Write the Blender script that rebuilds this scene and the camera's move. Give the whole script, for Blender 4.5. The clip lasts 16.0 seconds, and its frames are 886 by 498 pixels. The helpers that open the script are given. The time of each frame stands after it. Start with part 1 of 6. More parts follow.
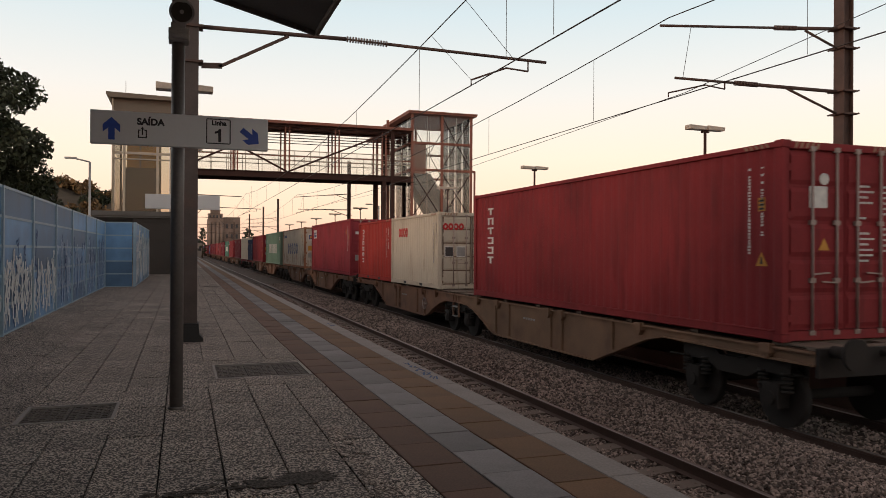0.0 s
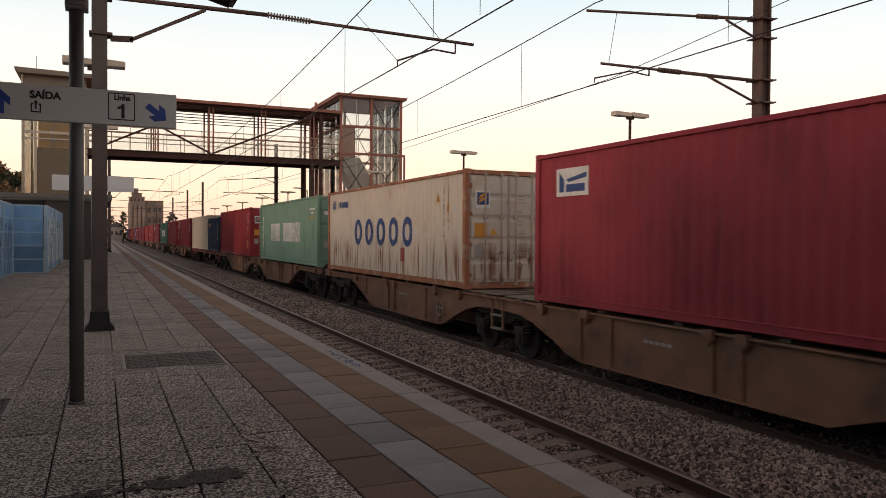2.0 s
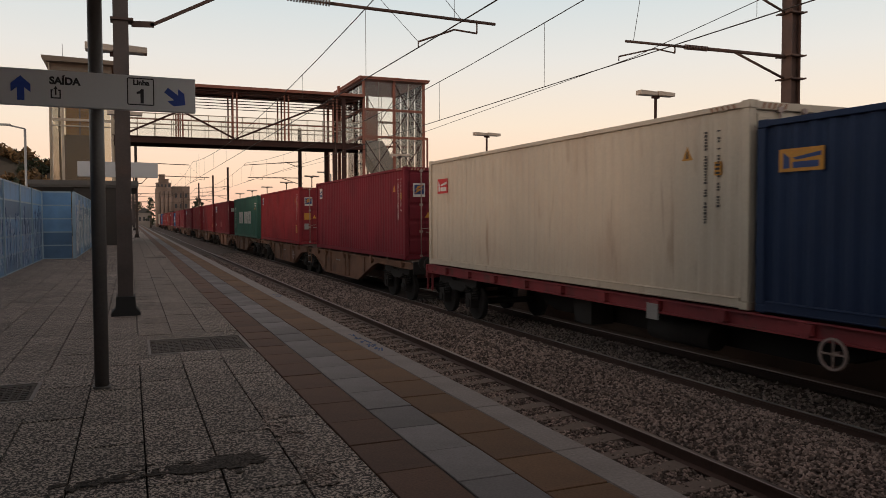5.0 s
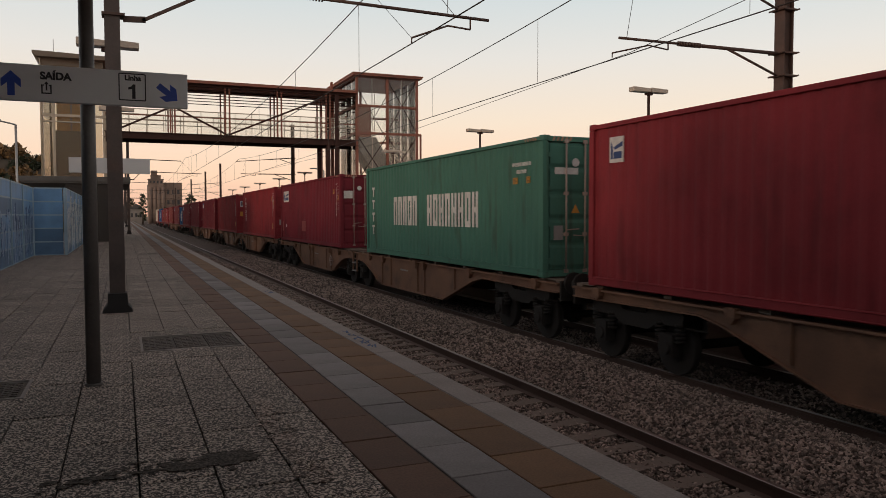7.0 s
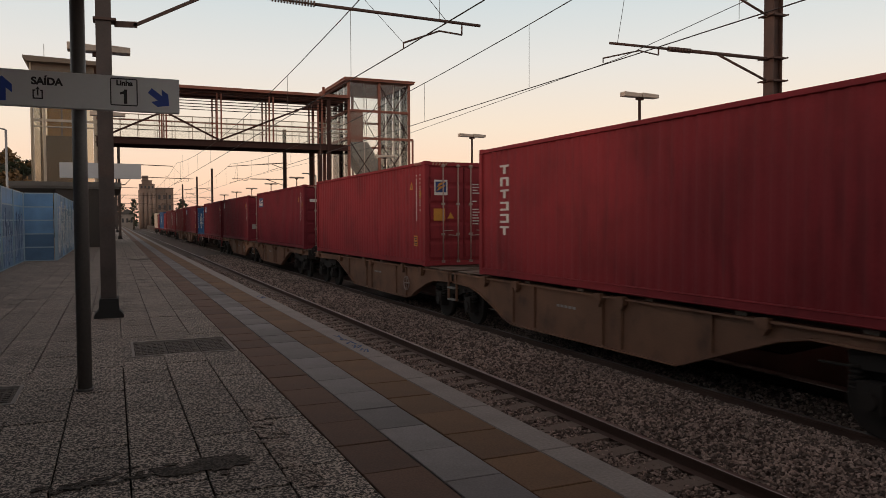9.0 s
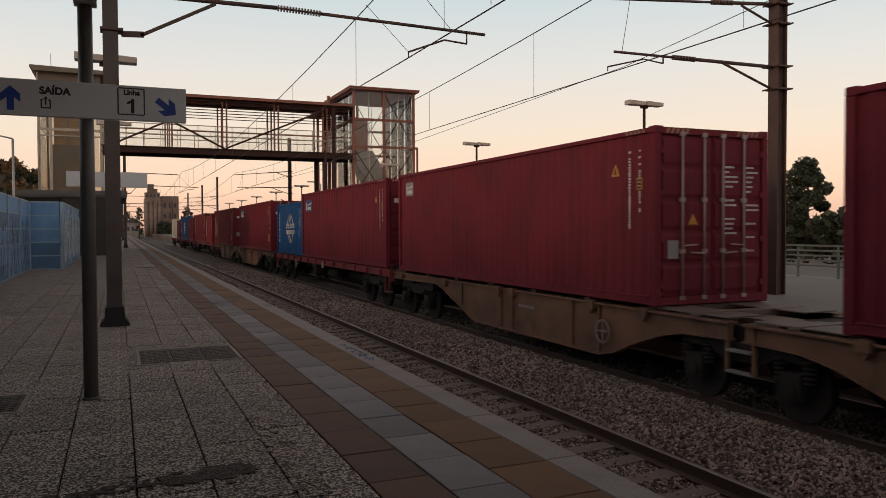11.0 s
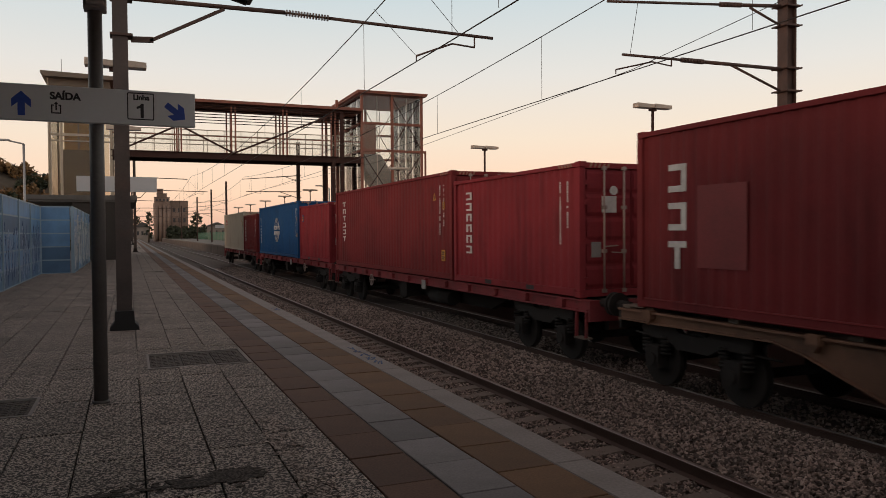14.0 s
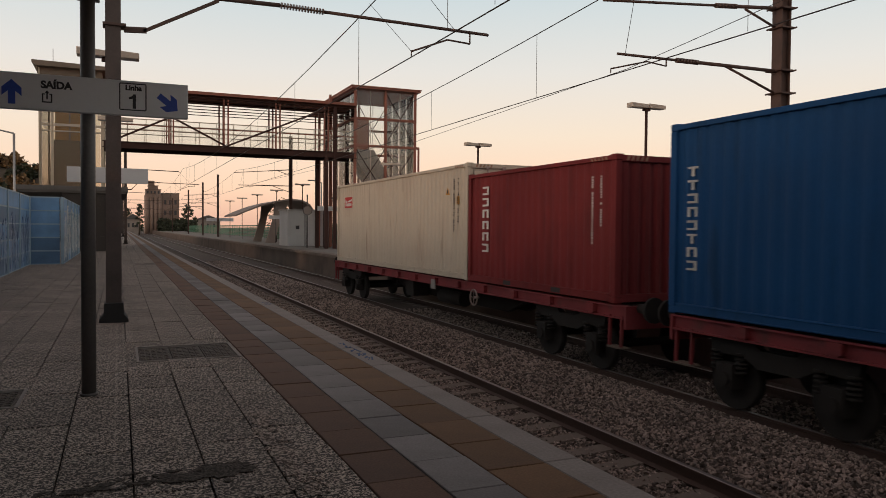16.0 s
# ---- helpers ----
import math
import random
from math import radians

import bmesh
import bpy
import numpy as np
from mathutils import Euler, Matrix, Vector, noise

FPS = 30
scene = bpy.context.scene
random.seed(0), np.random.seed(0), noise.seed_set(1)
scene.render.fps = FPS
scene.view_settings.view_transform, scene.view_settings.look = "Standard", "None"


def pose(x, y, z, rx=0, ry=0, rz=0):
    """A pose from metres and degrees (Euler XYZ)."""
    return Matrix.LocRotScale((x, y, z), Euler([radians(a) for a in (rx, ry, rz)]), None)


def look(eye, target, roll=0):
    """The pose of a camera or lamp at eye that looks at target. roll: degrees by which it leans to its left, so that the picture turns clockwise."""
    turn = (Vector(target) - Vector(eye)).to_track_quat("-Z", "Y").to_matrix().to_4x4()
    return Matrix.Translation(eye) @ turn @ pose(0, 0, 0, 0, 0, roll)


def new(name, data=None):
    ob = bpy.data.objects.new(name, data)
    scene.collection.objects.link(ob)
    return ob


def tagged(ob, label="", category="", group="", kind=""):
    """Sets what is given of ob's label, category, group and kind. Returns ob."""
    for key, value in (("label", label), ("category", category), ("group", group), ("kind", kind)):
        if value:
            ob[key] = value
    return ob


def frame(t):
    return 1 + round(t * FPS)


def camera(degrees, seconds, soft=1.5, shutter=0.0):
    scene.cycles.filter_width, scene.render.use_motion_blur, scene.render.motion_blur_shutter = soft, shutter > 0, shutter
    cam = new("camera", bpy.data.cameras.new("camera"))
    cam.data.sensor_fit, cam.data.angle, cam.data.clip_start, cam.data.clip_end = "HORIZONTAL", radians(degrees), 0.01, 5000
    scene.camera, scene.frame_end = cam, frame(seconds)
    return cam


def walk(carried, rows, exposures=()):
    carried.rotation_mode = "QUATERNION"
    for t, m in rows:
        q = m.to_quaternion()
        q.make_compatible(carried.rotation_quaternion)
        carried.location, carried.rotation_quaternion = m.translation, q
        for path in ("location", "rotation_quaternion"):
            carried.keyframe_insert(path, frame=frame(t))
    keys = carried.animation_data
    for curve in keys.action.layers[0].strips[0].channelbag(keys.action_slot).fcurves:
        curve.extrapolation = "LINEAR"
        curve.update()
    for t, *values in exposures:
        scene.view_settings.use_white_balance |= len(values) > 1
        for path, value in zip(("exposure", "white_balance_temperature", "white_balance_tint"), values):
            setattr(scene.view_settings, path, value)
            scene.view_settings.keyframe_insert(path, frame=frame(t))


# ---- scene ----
# ---- camera ----
cam = camera(60.69, 16.0, soft=0.55, shutter=0.08)
PATH = [
    (0, -0.207, -0.269, 1.551, 90.149, -0.311, -19.006),
    (0.5, -0.101, -0.196, 1.541, 89.132, 0.367, -19.279),
    (1, -0.081, -0.044, 1.541, 89.323, -0.583, -22.926),
    (1.5, -0.041, 0.032, 1.544, 89.002, 0.274, -25.953),
    (2, -0.043, -0.086, 1.545, 89.037, -0.387, -24.241),
    (2.5, -0.002, -0.046, 1.542, 88.706, -0.708, -23.264),
    (3, 0.006, -0.045, 1.545, 88.280, -0.430, -23.355),
    (3.5, 0.021, -0.008, 1.544, 87.656, -0.077, -22.729),
    (4, 0.016, -0.019, 1.544, 87.799, 0.102, -22.170),
    (6.5, 0.013, -0.013, 1.542, 87.565, 0.184, -22.901),
    (7, 0.015, -0.008, 1.542, 87.471, 0.108, -22.934),
    (7.5, 0.016, -0.006, 1.537, 87.321, -0.026, -23.517),
    (8, 0.007, -0.019, 1.542, 87.528, 0.061, -24.071),
    (8.5, 0.010, -0.026, 1.539, 87.706, 0.176, -23.772),
    (11, -0.001, -0.030, 1.542, 88.447, 0.250, -23.179),
    (11.5, -0.004, -0.025, 1.544, 88.699, 0.128, -23.215),
    (12, -0.004, -0.037, 1.540, 88.704, 0.217, -23.137),
    (12.5, -0.009, -0.035, 1.540, 88.686, 0.190, -22.923),
    (13, -0.009, -0.040, 1.537, 88.824, 0.073, -22.743),
    (13.5, -0.003, -0.027, 1.538, 88.606, 0.364, -22.641),
    (14, 0.000, -0.029, 1.540, 88.724, 0.397, -22.553),
    (14.5, -0.003, -0.029, 1.538, 88.497, 0.158, -22.612),
    (15, -0.001, -0.027, 1.539, 88.375, -0.048, -22.620),
    (15.5, -0.003, -0.026, 1.538, 88.437, -0.289, -22.572),
    (16, 0.000, 0.000, 1.538, 88.471, -0.480, -23.167),
]
EXPOSURES = [(0, 0.30), (1.0, 0.42), (2.0, 0.45), (2.5, 0.45), (3.2, 0.40), (4.2, 0.14), (7, 0.05), (16, 0.05)]
walk(cam, [(t, pose(*p)) for t, *p in PATH], EXPOSURES)

# ---- sky, sun ----
world = bpy.data.worlds.new("dusk_sky")
scene.world = world
world.use_nodes = True
wn, wl = world.node_tree.nodes, world.node_tree.links
for n in list(wn):
    wn.remove(n)
w_out = wn.new("ShaderNodeOutputWorld")
w_bg = wn.new("ShaderNodeBackground")
w_bg2 = wn.new("ShaderNodeBackground")
w_add = wn.new("ShaderNodeAddShader")
w_sky = wn.new("ShaderNodeTexSky")
w_sky.sky_type = "NISHITA"
w_sky.sun_disc = False
w_sky.sun_elevation = radians(2.0)
w_sky.sun_rotation = radians(260)
w_co = wn.new("ShaderNodeTexCoord")
w_sep = wn.new("ShaderNodeSeparateXYZ")
w_ramp = wn.new("ShaderNodeValToRGB")
# evening glow: peach at the horizon, cream above, pale blue overhead
GLOW = [(0.0, (0.78, 0.45, 0.33)), (0.05, (0.97, 0.66, 0.475)), (0.12, (0.89, 0.735, 0.59)), (0.20, (0.765, 0.73, 0.685)),
        (0.30, (0.575, 0.66, 0.69)), (0.42, (0.46, 0.46, 0.46)), (0.65, (0.295, 0.240, 0.228)), (1.0, (0.200, 0.157, 0.150))]
el = w_ramp.color_ramp.elements
el[0].position, el[0].color = GLOW[0][0], (*GLOW[0][1], 1)
el[1].position, el[1].color = GLOW[-1][0], (*GLOW[-1][1], 1)
for p, c in GLOW[1:-1]:
    e = el.new(p)
    e.color = (*c, 1)
wl.new(w_co.outputs["Generated"], w_sep.inputs[0])
wl.new(w_sep.outputs["Z"], w_ramp.inputs[0])
wl.new(w_ramp.outputs[0], w_bg.inputs[0])
wl.new(w_sky.outputs[0], w_bg2.inputs[0])
w_bg.inputs[1].default_value = 1.0
w_bg2.inputs[1].default_value = 0.02
wl.new(w_bg.outputs[0], w_add.inputs[0])
wl.new(w_bg2.outputs[0], w_add.inputs[1])
wl.new(w_add.outputs[0], w_out.inputs[0])
sun = new("sun", bpy.data.lights.new("sun", "SUN"))
sun.data.energy, sun.data.angle, sun.data.color = 0.55, radians(12), (1.0, 0.68, 0.48)
sun.matrix_world = look((-98, -17, 17), (0, 0, 0))

# ---- materials ----
def material(name, color, rough=0.7, metal=0.0, grain=(40.0, 0.12), stain=(1.5, 0.18), bump=(60.0, 0.15), second=None, mixscale=3.0,
             mixrange=(0.55, 0.75), island=0.0, objrand=0.0, spec=0.5, speckle=None, streak=None):
    """Base colour with fine grain, broad stains, an optional second colour in patches, and fine relief."""
    m = bpy.data.materials.new(name)
    m.use_nodes = True
    n, l = m.node_tree.nodes, m.node_tree.links
    b = n["Principled BSDF"]
    b.inputs["Roughness"].default_value, b.inputs["Metallic"].default_value = rough, metal
    b.inputs["Specular IOR Level"].default_value = spec
    tc = n.new("ShaderNodeTexCoord")
    def noise_node(scale, detail=4.0):
        q = n.new("ShaderNodeTexNoise")
        q.inputs["Scale"].default_value, q.inputs["Detail"].default_value = scale, detail
        l.new(tc.outputs["Object"], q.inputs["Vector"])
        return q
    rgb = n.new("ShaderNodeRGB")
    rgb.outputs[0].default_value = (*color, 1)
    out = rgb.outputs[0]
    if second:
        q = noise_node(mixscale, 6)
        r = n.new("ShaderNodeMapRange")
        r.inputs["From Min"].default_value, r.inputs["From Max"].default_value = mixrange
        l.new(q.outputs["Fac"], r.inputs["Value"])
        x = n.new("ShaderNodeMix")
        x.data_type = "RGBA"
        l.new(r.outputs[0], x.inputs["Factor"])
        l.new(out, x.inputs["A"])
        x.inputs["B"].default_value = (*second, 1)
        out = x.outputs["Result"]
    if streak:
        mp = n.new("ShaderNodeMapping")
        mp.inputs["Scale"].default_value = (5.0, streak[3], 0.55)
        l.new(tc.outputs["Object"], mp.inputs["Vector"])
        q = n.new("ShaderNodeTexNoise")
        q.inputs["Scale"].default_value, q.inputs["Detail"].default_value = 1.0, 5.0
        l.new(mp.outputs[0], q.inputs["Vector"])
        r = n.new("ShaderNodeMapRange")
        r.inputs["From Min"].default_value, r.inputs["From Max"].default_value = streak[1], streak[1] + 0.12
        l.new(q.outputs["Fac"], r.inputs["Value"])
        sx = n.new("ShaderNodeSeparateXYZ")
        l.new(tc.outputs["Object"], sx.inputs[0])
        rz = n.new("ShaderNodeMapRange")
        rz.inputs["From Min"].default_value, rz.inputs["From Max"].default_value = streak[2] * 0.55, streak[2]
        rz.inputs["To Min"].default_value, rz.inputs["To Max"].default_value = streak[4], 0.0
        l.new(sx.outputs["Z"], rz.inputs["Value"])
        mu = n.new("ShaderNodeMath")
        mu.operation = "MULTIPLY"
        l.new(r.outputs[0], mu.inputs[0])
        l.new(rz.outputs[0], mu.inputs[1])
        x = n.new("ShaderNodeMix")
        x.data_type = "RGBA"
        l.new(mu.outputs[0], x.inputs["Factor"])
        l.new(out, x.inputs["A"])
        x.inputs["B"].default_value = (*streak[0], 1)
        out = x.outputs["Result"]
    if speckle:
        v = n.new("ShaderNodeTexVoronoi")
        v.inputs["Scale"].default_value = speckle[0]
        l.new(tc.outputs["Object"], v.inputs["Vector"])
        sp = n.new("ShaderNodeSeparateColor")
        l.new(v.outputs["Color"], sp.inputs[0])
        r = n.new("ShaderNodeMapRange")
        r.inputs["From Min"].default_value, r.inputs["From Max"].default_value = 0.45, 0.75
        l.new(sp.outputs[0], r.inputs["Value"])
        x = n.new("ShaderNodeMix")
        x.data_type = "RGBA"
        l.new(r.outputs[0], x.inputs["Factor"])
        l.new(out, x.inputs["A"])
        x.inputs["B"].default_value = (*speckle[1], 1)
        out = x.outputs["Result"]
    def vary(fac, amount, out):
        h = n.new("ShaderNodeHueSaturation")
        r = n.new("ShaderNodeMapRange")
        r.inputs["From Min"].default_value, r.inputs["From Max"].default_value = 0.25, 0.75
        r.inputs["To Min"].default_value, r.inputs["To Max"].default_value = 1 - amount, 1 + amount
        l.new(fac, r.inputs["Value"])
        l.new(r.outputs[0], h.inputs["Value"])
        l.new(out, h.inputs["Color"])
        return h.outputs["Color"]
    out = vary(noise_node(grain[0]).outputs["Fac"], grain[1], out)
    q = noise_node(stain[0], 6)
    out = vary(q.outputs["Fac"], stain[1], out)
    if island:
        g = n.new("ShaderNodeNewGeometry")
        out = vary(g.outputs["Random Per Island"], island, out)
    if objrand:
        g = n.new("ShaderNodeObjectInfo")
        out = vary(g.outputs["Random"], objrand, out)
    l.new(out, b.inputs["Base Color"])
    rr = n.new("ShaderNodeMapRange")
    rr.inputs["To Min"].default_value, rr.inputs["To Max"].default_value = max(rough - 0.12, 0.02), min(rough + 0.12, 1)
    l.new(q.outputs["Fac"], rr.inputs["Value"])
    l.new(rr.outputs[0], b.inputs["Roughness"])
    if bump[1]:
        bn = n.new("ShaderNodeBump")
        bn.inputs["Strength"].default_value, bn.inputs["Distance"].default_value = bump[1], 0.01
        l.new(noise_node(bump[0], 3).outputs["Fac"], bn.inputs["Height"])
        l.new(bn.outputs[0], b.inputs["Normal"])
    return m

def glass(name, tint=(0.9, 0.95, 0.95), clear=0.75):
    m = bpy.data.materials.new(name)
    m.use_nodes = True
    n, l = m.node_tree.nodes, m.node_tree.links
    n.remove(n["Principled BSDF"])
    t, g, x, fr = n.new("ShaderNodeBsdfTransparent"), n.new("ShaderNodeBsdfGlossy"), n.new("ShaderNodeMixShader"), n.new("ShaderNodeFresnel")
    t.inputs[0].default_value = (*[c * clear + (1 - clear) * 0.6 for c in tint], 1)
    g.inputs["Roughness"].default_value = 0.05
    l.new(fr.outputs[0], x.inputs[0])
    l.new(t.outputs[0], x.inputs[1])
    l.new(g.outputs[0], x.inputs[2])
    l.new(x.outputs[0], n["Material Output"].inputs[0])
    return m

M = {}
M["tile"] = material("exposed_aggregate_tile", (0.040, 0.033, 0.029), 0.85, speckle=(88, (0.50, 0.425, 0.365)), grain=(95, 0.3), stain=(0.9, 0.22), bump=(110, 0.5), island=0.10, objrand=0.10)
M["tile_brown"] = material("ochre_concrete_tile", (0.150, 0.082, 0.040), 0.85, grain=(60, 0.2), stain=(1.6, 0.35), island=0.1, objrand=0.1)
M["tile_umber"] = material("brown_concrete_tile", (0.118, 0.064, 0.042), 0.85, grain=(60, 0.2), stain=(1.6, 0.35), island=0.1, objrand=0.1)
M["tile_grey"] = material("smooth_grey_tactile_tile", (0.185, 0.172, 0.172), 0.8, grain=(60, 0.15), stain=(1.8, 0.35), island=0.16, objrand=0.16)
M["coping"] = material("pale_concrete_coping", (0.26, 0.235, 0.22), 0.85, grain=(50, 0.2), stain=(1.5, 0.2))
M["joint"] = material("dark_joint_mortar", (0.035, 0.032, 0.03), 0.95)
M["concrete"] = material("weathered_concrete", (0.30, 0.28, 0.26), 0.9, stain=(0.8, 0.25), second=(0.17, 0.15, 0.13))
M["cover"] = material("worn_iron_cover", (0.046, 0.036, 0.031), 0.8, 0.2, grain=(90, 0.4), stain=(2.5, 0.3), speckle=(88, (0.15, 0.125, 0.105)))
M["sleeper"] = material("dusty_concrete_sleeper", (0.175, 0.14, 0.118), 0.9, stain=(1.2, 0.3))
M["ballast"] = material("grey_brown_ballast", (0.085, 0.062, 0.052), 0.95, grain=(25, 0.6), bump=(30, 1.0))
M["stone"] = material("crushed_granite", (0.235, 0.185, 0.16), 0.9, grain=(60, 0.2), stain=(0.6, 0.2), island=0.6)
M["rail"] = material("rusty_rail_steel", (0.085, 0.05, 0.04), 0.6, 0.3)
M["railtop"] = material("polished_rail_head", (0.30, 0.27, 0.25), 0.48, 1.0, bump=(60, 0.0))
M["earth"] = material("dry_ground", (0.14, 0.115, 0.085), 0.95, stain=(0.05, 0.3))
M["asphalt"] = material("pale_worn_asphalt", (0.19, 0.175, 0.16), 0.9, stain=(0.2, 0.2))
M["steel_dark"] = material("dark_painted_steel", (0.12, 0.11, 0.105), 0.5, 0.2)
M["mast"] = material("red_brown_oxidised_steel", (0.095, 0.056, 0.045), 0.65, 0.2, stain=(3, 0.3))
M["mast_grey"] = material("dark_weathered_mast_paint", (0.085, 0.066, 0.060), 0.65, 0.1, stain=(2, 0.35), second=(0.11, 0.062, 0.046), mixscale=1.5)
M["far_side"] = material("stained_platform_wall", (0.135, 0.100, 0.082), 0.9, stain=(0.5, 0.35), second=(0.09, 0.065, 0.055), mixscale=0.6)
M["shelter_grey"] = material("weathered_shelter_roofing", (0.30, 0.25, 0.225), 0.8, stain=(0.5, 0.2))
M["zinc"] = material("galvanised_steel", (0.40, 0.40, 0.40), 0.5, 0.6)
M["insulator"] = material("brown_porcelain", (0.13, 0.08, 0.065), 0.3)
M["wire"] = material("dark_copper_wire", (0.05, 0.04, 0.035), 0.5, 0.5, bump=(60, 0))
M["sign_white"] = material("white_enamel_sign", (0.62, 0.62, 0.63), 0.45, grain=(30, 0.02), stain=(2, 0.05), bump=(60, 0.02))
M["sign_blue"] = material("blue_sign_print", (0.025, 0.07, 0.36), 0.5, bump=(60, 0))
M["sign_black"] = material("black_sign_print", (0.015, 0.015, 0.02), 0.5, bump=(60, 0))
M["fence_blue"] = material("pale_blue_metal_panel", (0.095, 0.20, 0.35), 0.55, grain=(30, 0.06), stain=(1.2, 0.3), objrand=0.30, second=(0.125, 0.235, 0.34), mixscale=0.5)
M["fence_frame"] = material("light_blue_steel_frame", (0.25, 0.35, 0.43), 0.55)
M["graffiti"] = material("white_spray_paint", (0.55, 0.58, 0.60), 0.7, bump=(60, 0))
M["graffiti_lilac"] = material("faded_lilac_spray_paint", (0.30, 0.38, 0.52), 0.7, bump=(60, 0))
M["graffiti_blue"] = material("dark_blue_spray_paint", (0.03, 0.07, 0.18), 0.7, bump=(60, 0))
M["bridge_red"] = material("rust_red_painted_steel", (0.28, 0.10, 0.065), 0.55, 0.1, stain=(0.8, 0.25))
M["bridge_dark"] = material("dark_brown_girder_paint", (0.062, 0.032, 0.027), 0.8, spec=0.2)
M["rail_cream"] = material("cream_painted_handrail", (0.50, 0.42, 0.32), 0.5)
M["shutter"] = material("dark_brown_shutter_paint", (0.030, 0.025, 0.022), 0.7, stain=(1.0, 0.3))
M["tan"] = material("tan_render_panel", (0.21, 0.165, 0.125), 0.7, stain=(0.4, 0.15))
# bright orange base colour stands in for the warm glow in the tower glazing
M["orange"] = material("orange_panel", (0.80, 0.46, 0.13), 0.6)
M["lamp_cream"] = material("cream_lamp_housing", (0.55, 0.46, 0.38), 0.5)
M["white_wall"] = material("white_painted_kiosk", (0.60, 0.60, 0.60), 0.6, stain=(0.5, 0.1))
M["far_metal"] = material("dull_green_grey_railing", (0.15, 0.155, 0.13), 0.7)
M["green_fence"] = material("green_mesh_fence", (0.04, 0.16, 0.09), 0.6)
M["leaf"] = material("dark_foliage", (0.045, 0.055, 0.028), 0.7, island=0.4, bump=(60, 0))
M["leaf_warm"] = material("warm_brown_foliage", (0.20, 0.115, 0.045), 0.7, island=0.4, bump=(60, 0))
M["bark"] = material("brown_bark", (0.10, 0.075, 0.055), 0.9)
M["far_wall"] = material("weathered_concrete_silo", (0.25, 0.18, 0.145), 0.9, stain=(0.25, 0.35), second=(0.34, 0.26, 0.21), mixscale=0.15)
M["far_dark"] = material("dark_window_opening", (0.05, 0.05, 0.055), 0.4)
M["roof_dark"] = material("dark_corrugated_roofing", (0.10, 0.095, 0.09), 0.7)
M["black"] = material("black_rubber_and_grease", (0.02, 0.02, 0.02), 0.8)
M["iron"] = material("dark_grate_iron", (0.075, 0.066, 0.058), 0.9, 0.0, spec=0.2)
M["glass"] = glass("clear_glazing", (0.97, 0.98, 0.98), 0.95)
M["glass_dim"] = glass("tinted_glazing", (0.74, 0.70, 0.62), 0.85)

# ---- mesh helpers ----
def box(bm, x0, x1, y0, y1, z0, z1):
    v = [bm.verts.new((x, y, z)) for z in (z0, z1) for y in (y0, y1) for x in (x0, x1)]
    for f in ((0, 2, 3, 1), (4, 5, 7, 6), (0, 1, 5, 4), (2, 6, 7, 3), (0, 4, 6, 2), (1, 3, 7, 5)):
        bm.faces.new([v[i] for i in f])
    return bm

def tube(bm, a, b, r, n=8, r2=None):
    a, b = Vector(a), Vector(b)
    q = (b - a).to_track_quat("Z", "Y")
    r2 = r if r2 is None else r2
    rings = []
    for p, rad in ((a, r), (b, r2)):
        rings.append([bm.verts.new(p + q @ Vector((rad * math.cos(2 * math.pi * i / n), rad * math.sin(2 * math.pi * i / n), 0))) for i in range(n)])
    for i in range(n):
        bm.faces.new((rings[0][i], rings[0][(i + 1) % n], rings[1][(i + 1) % n], rings[1][i])).smooth = n > 6
    bm.faces.new(rings[0][::-1])
    bm.faces.new(rings[1])
    return bm

def beam(bm, a, b, w, h=None):
    """A square bar from a to b."""
    a, b, h = Vector(a), Vector(b), h or w
    d = (b - a).normalized()
    s = d.cross(Vector((0, 0, 1)))
    s = s.normalized() if s.length > 1e-4 else Vector((1, 0, 0))
    u = s.cross(d)
    v = [bm.verts.new(p + s * i * w / 2 + u * j * h / 2) for p in (a, b) for i, j in ((-1, -1), (1, -1), (1, 1), (-1, 1))]
    for f in ((3, 2, 1, 0), (4, 5, 6, 7), (0, 1, 5, 4), (1, 2, 6, 5), (2, 3, 7, 6), (3, 0, 4, 7)):
        bm.faces.new([v[i] for i in f])
    return bm

def prism(bm, pts, axis, a, b):
    """A flat outline (two coordinates, the axes in order without axis) given depth from a to b."""
    def at(p, d):
        c = list(p)
        c.insert(axis, d)
        return bm.verts.new(c)
    lo, hi = [at(p, a) for p in pts], [at(p, b) for p in pts]
    n = len(pts)
    bm.faces.new(lo)
    bm.faces.new(hi[::-1])
    for i in range(n):
        bm.faces.new((lo[i], hi[i], hi[(i + 1) % n], lo[(i + 1) % n]))
    return bm

def ring(bm, c, r, t, axis=0, n=18):
    for i in range(n):
        a0, a1 = 2 * math.pi * i / n, 2 * math.pi * (i + 1) / n
        p = [0, 0, 0]
        def at(a):
            q = [r * math.cos(a), r * math.sin(a)]
            q.insert(axis, 0)
            return Vector(c) + Vector(q)
        beam(bm, at(a0), at(a1), t)
    return bm

def B():
    return bmesh.new()

def part(name, bm, material, parent=None, label="", bevel=0.0):
    if bevel:
        bmesh.ops.bevel(bm, geom=[e for e in bm.edges], offset=bevel, segments=1, affect="EDGES")
    bmesh.ops.recalc_face_normals(bm, faces=bm.faces)
    me = bpy.data.meshes.new(name)
    bm.to_mesh(me)
    bm.free()
    me.materials.append(material)
    ob = new(name, me)
    if parent:
        ob.parent = parent
    if label:
        tagged(ob, label)
    return ob

def share(name, src, parent, m):
    ob = new(name, src.data)
    ob.parent = parent
    ob.matrix_basis = m
    return ob

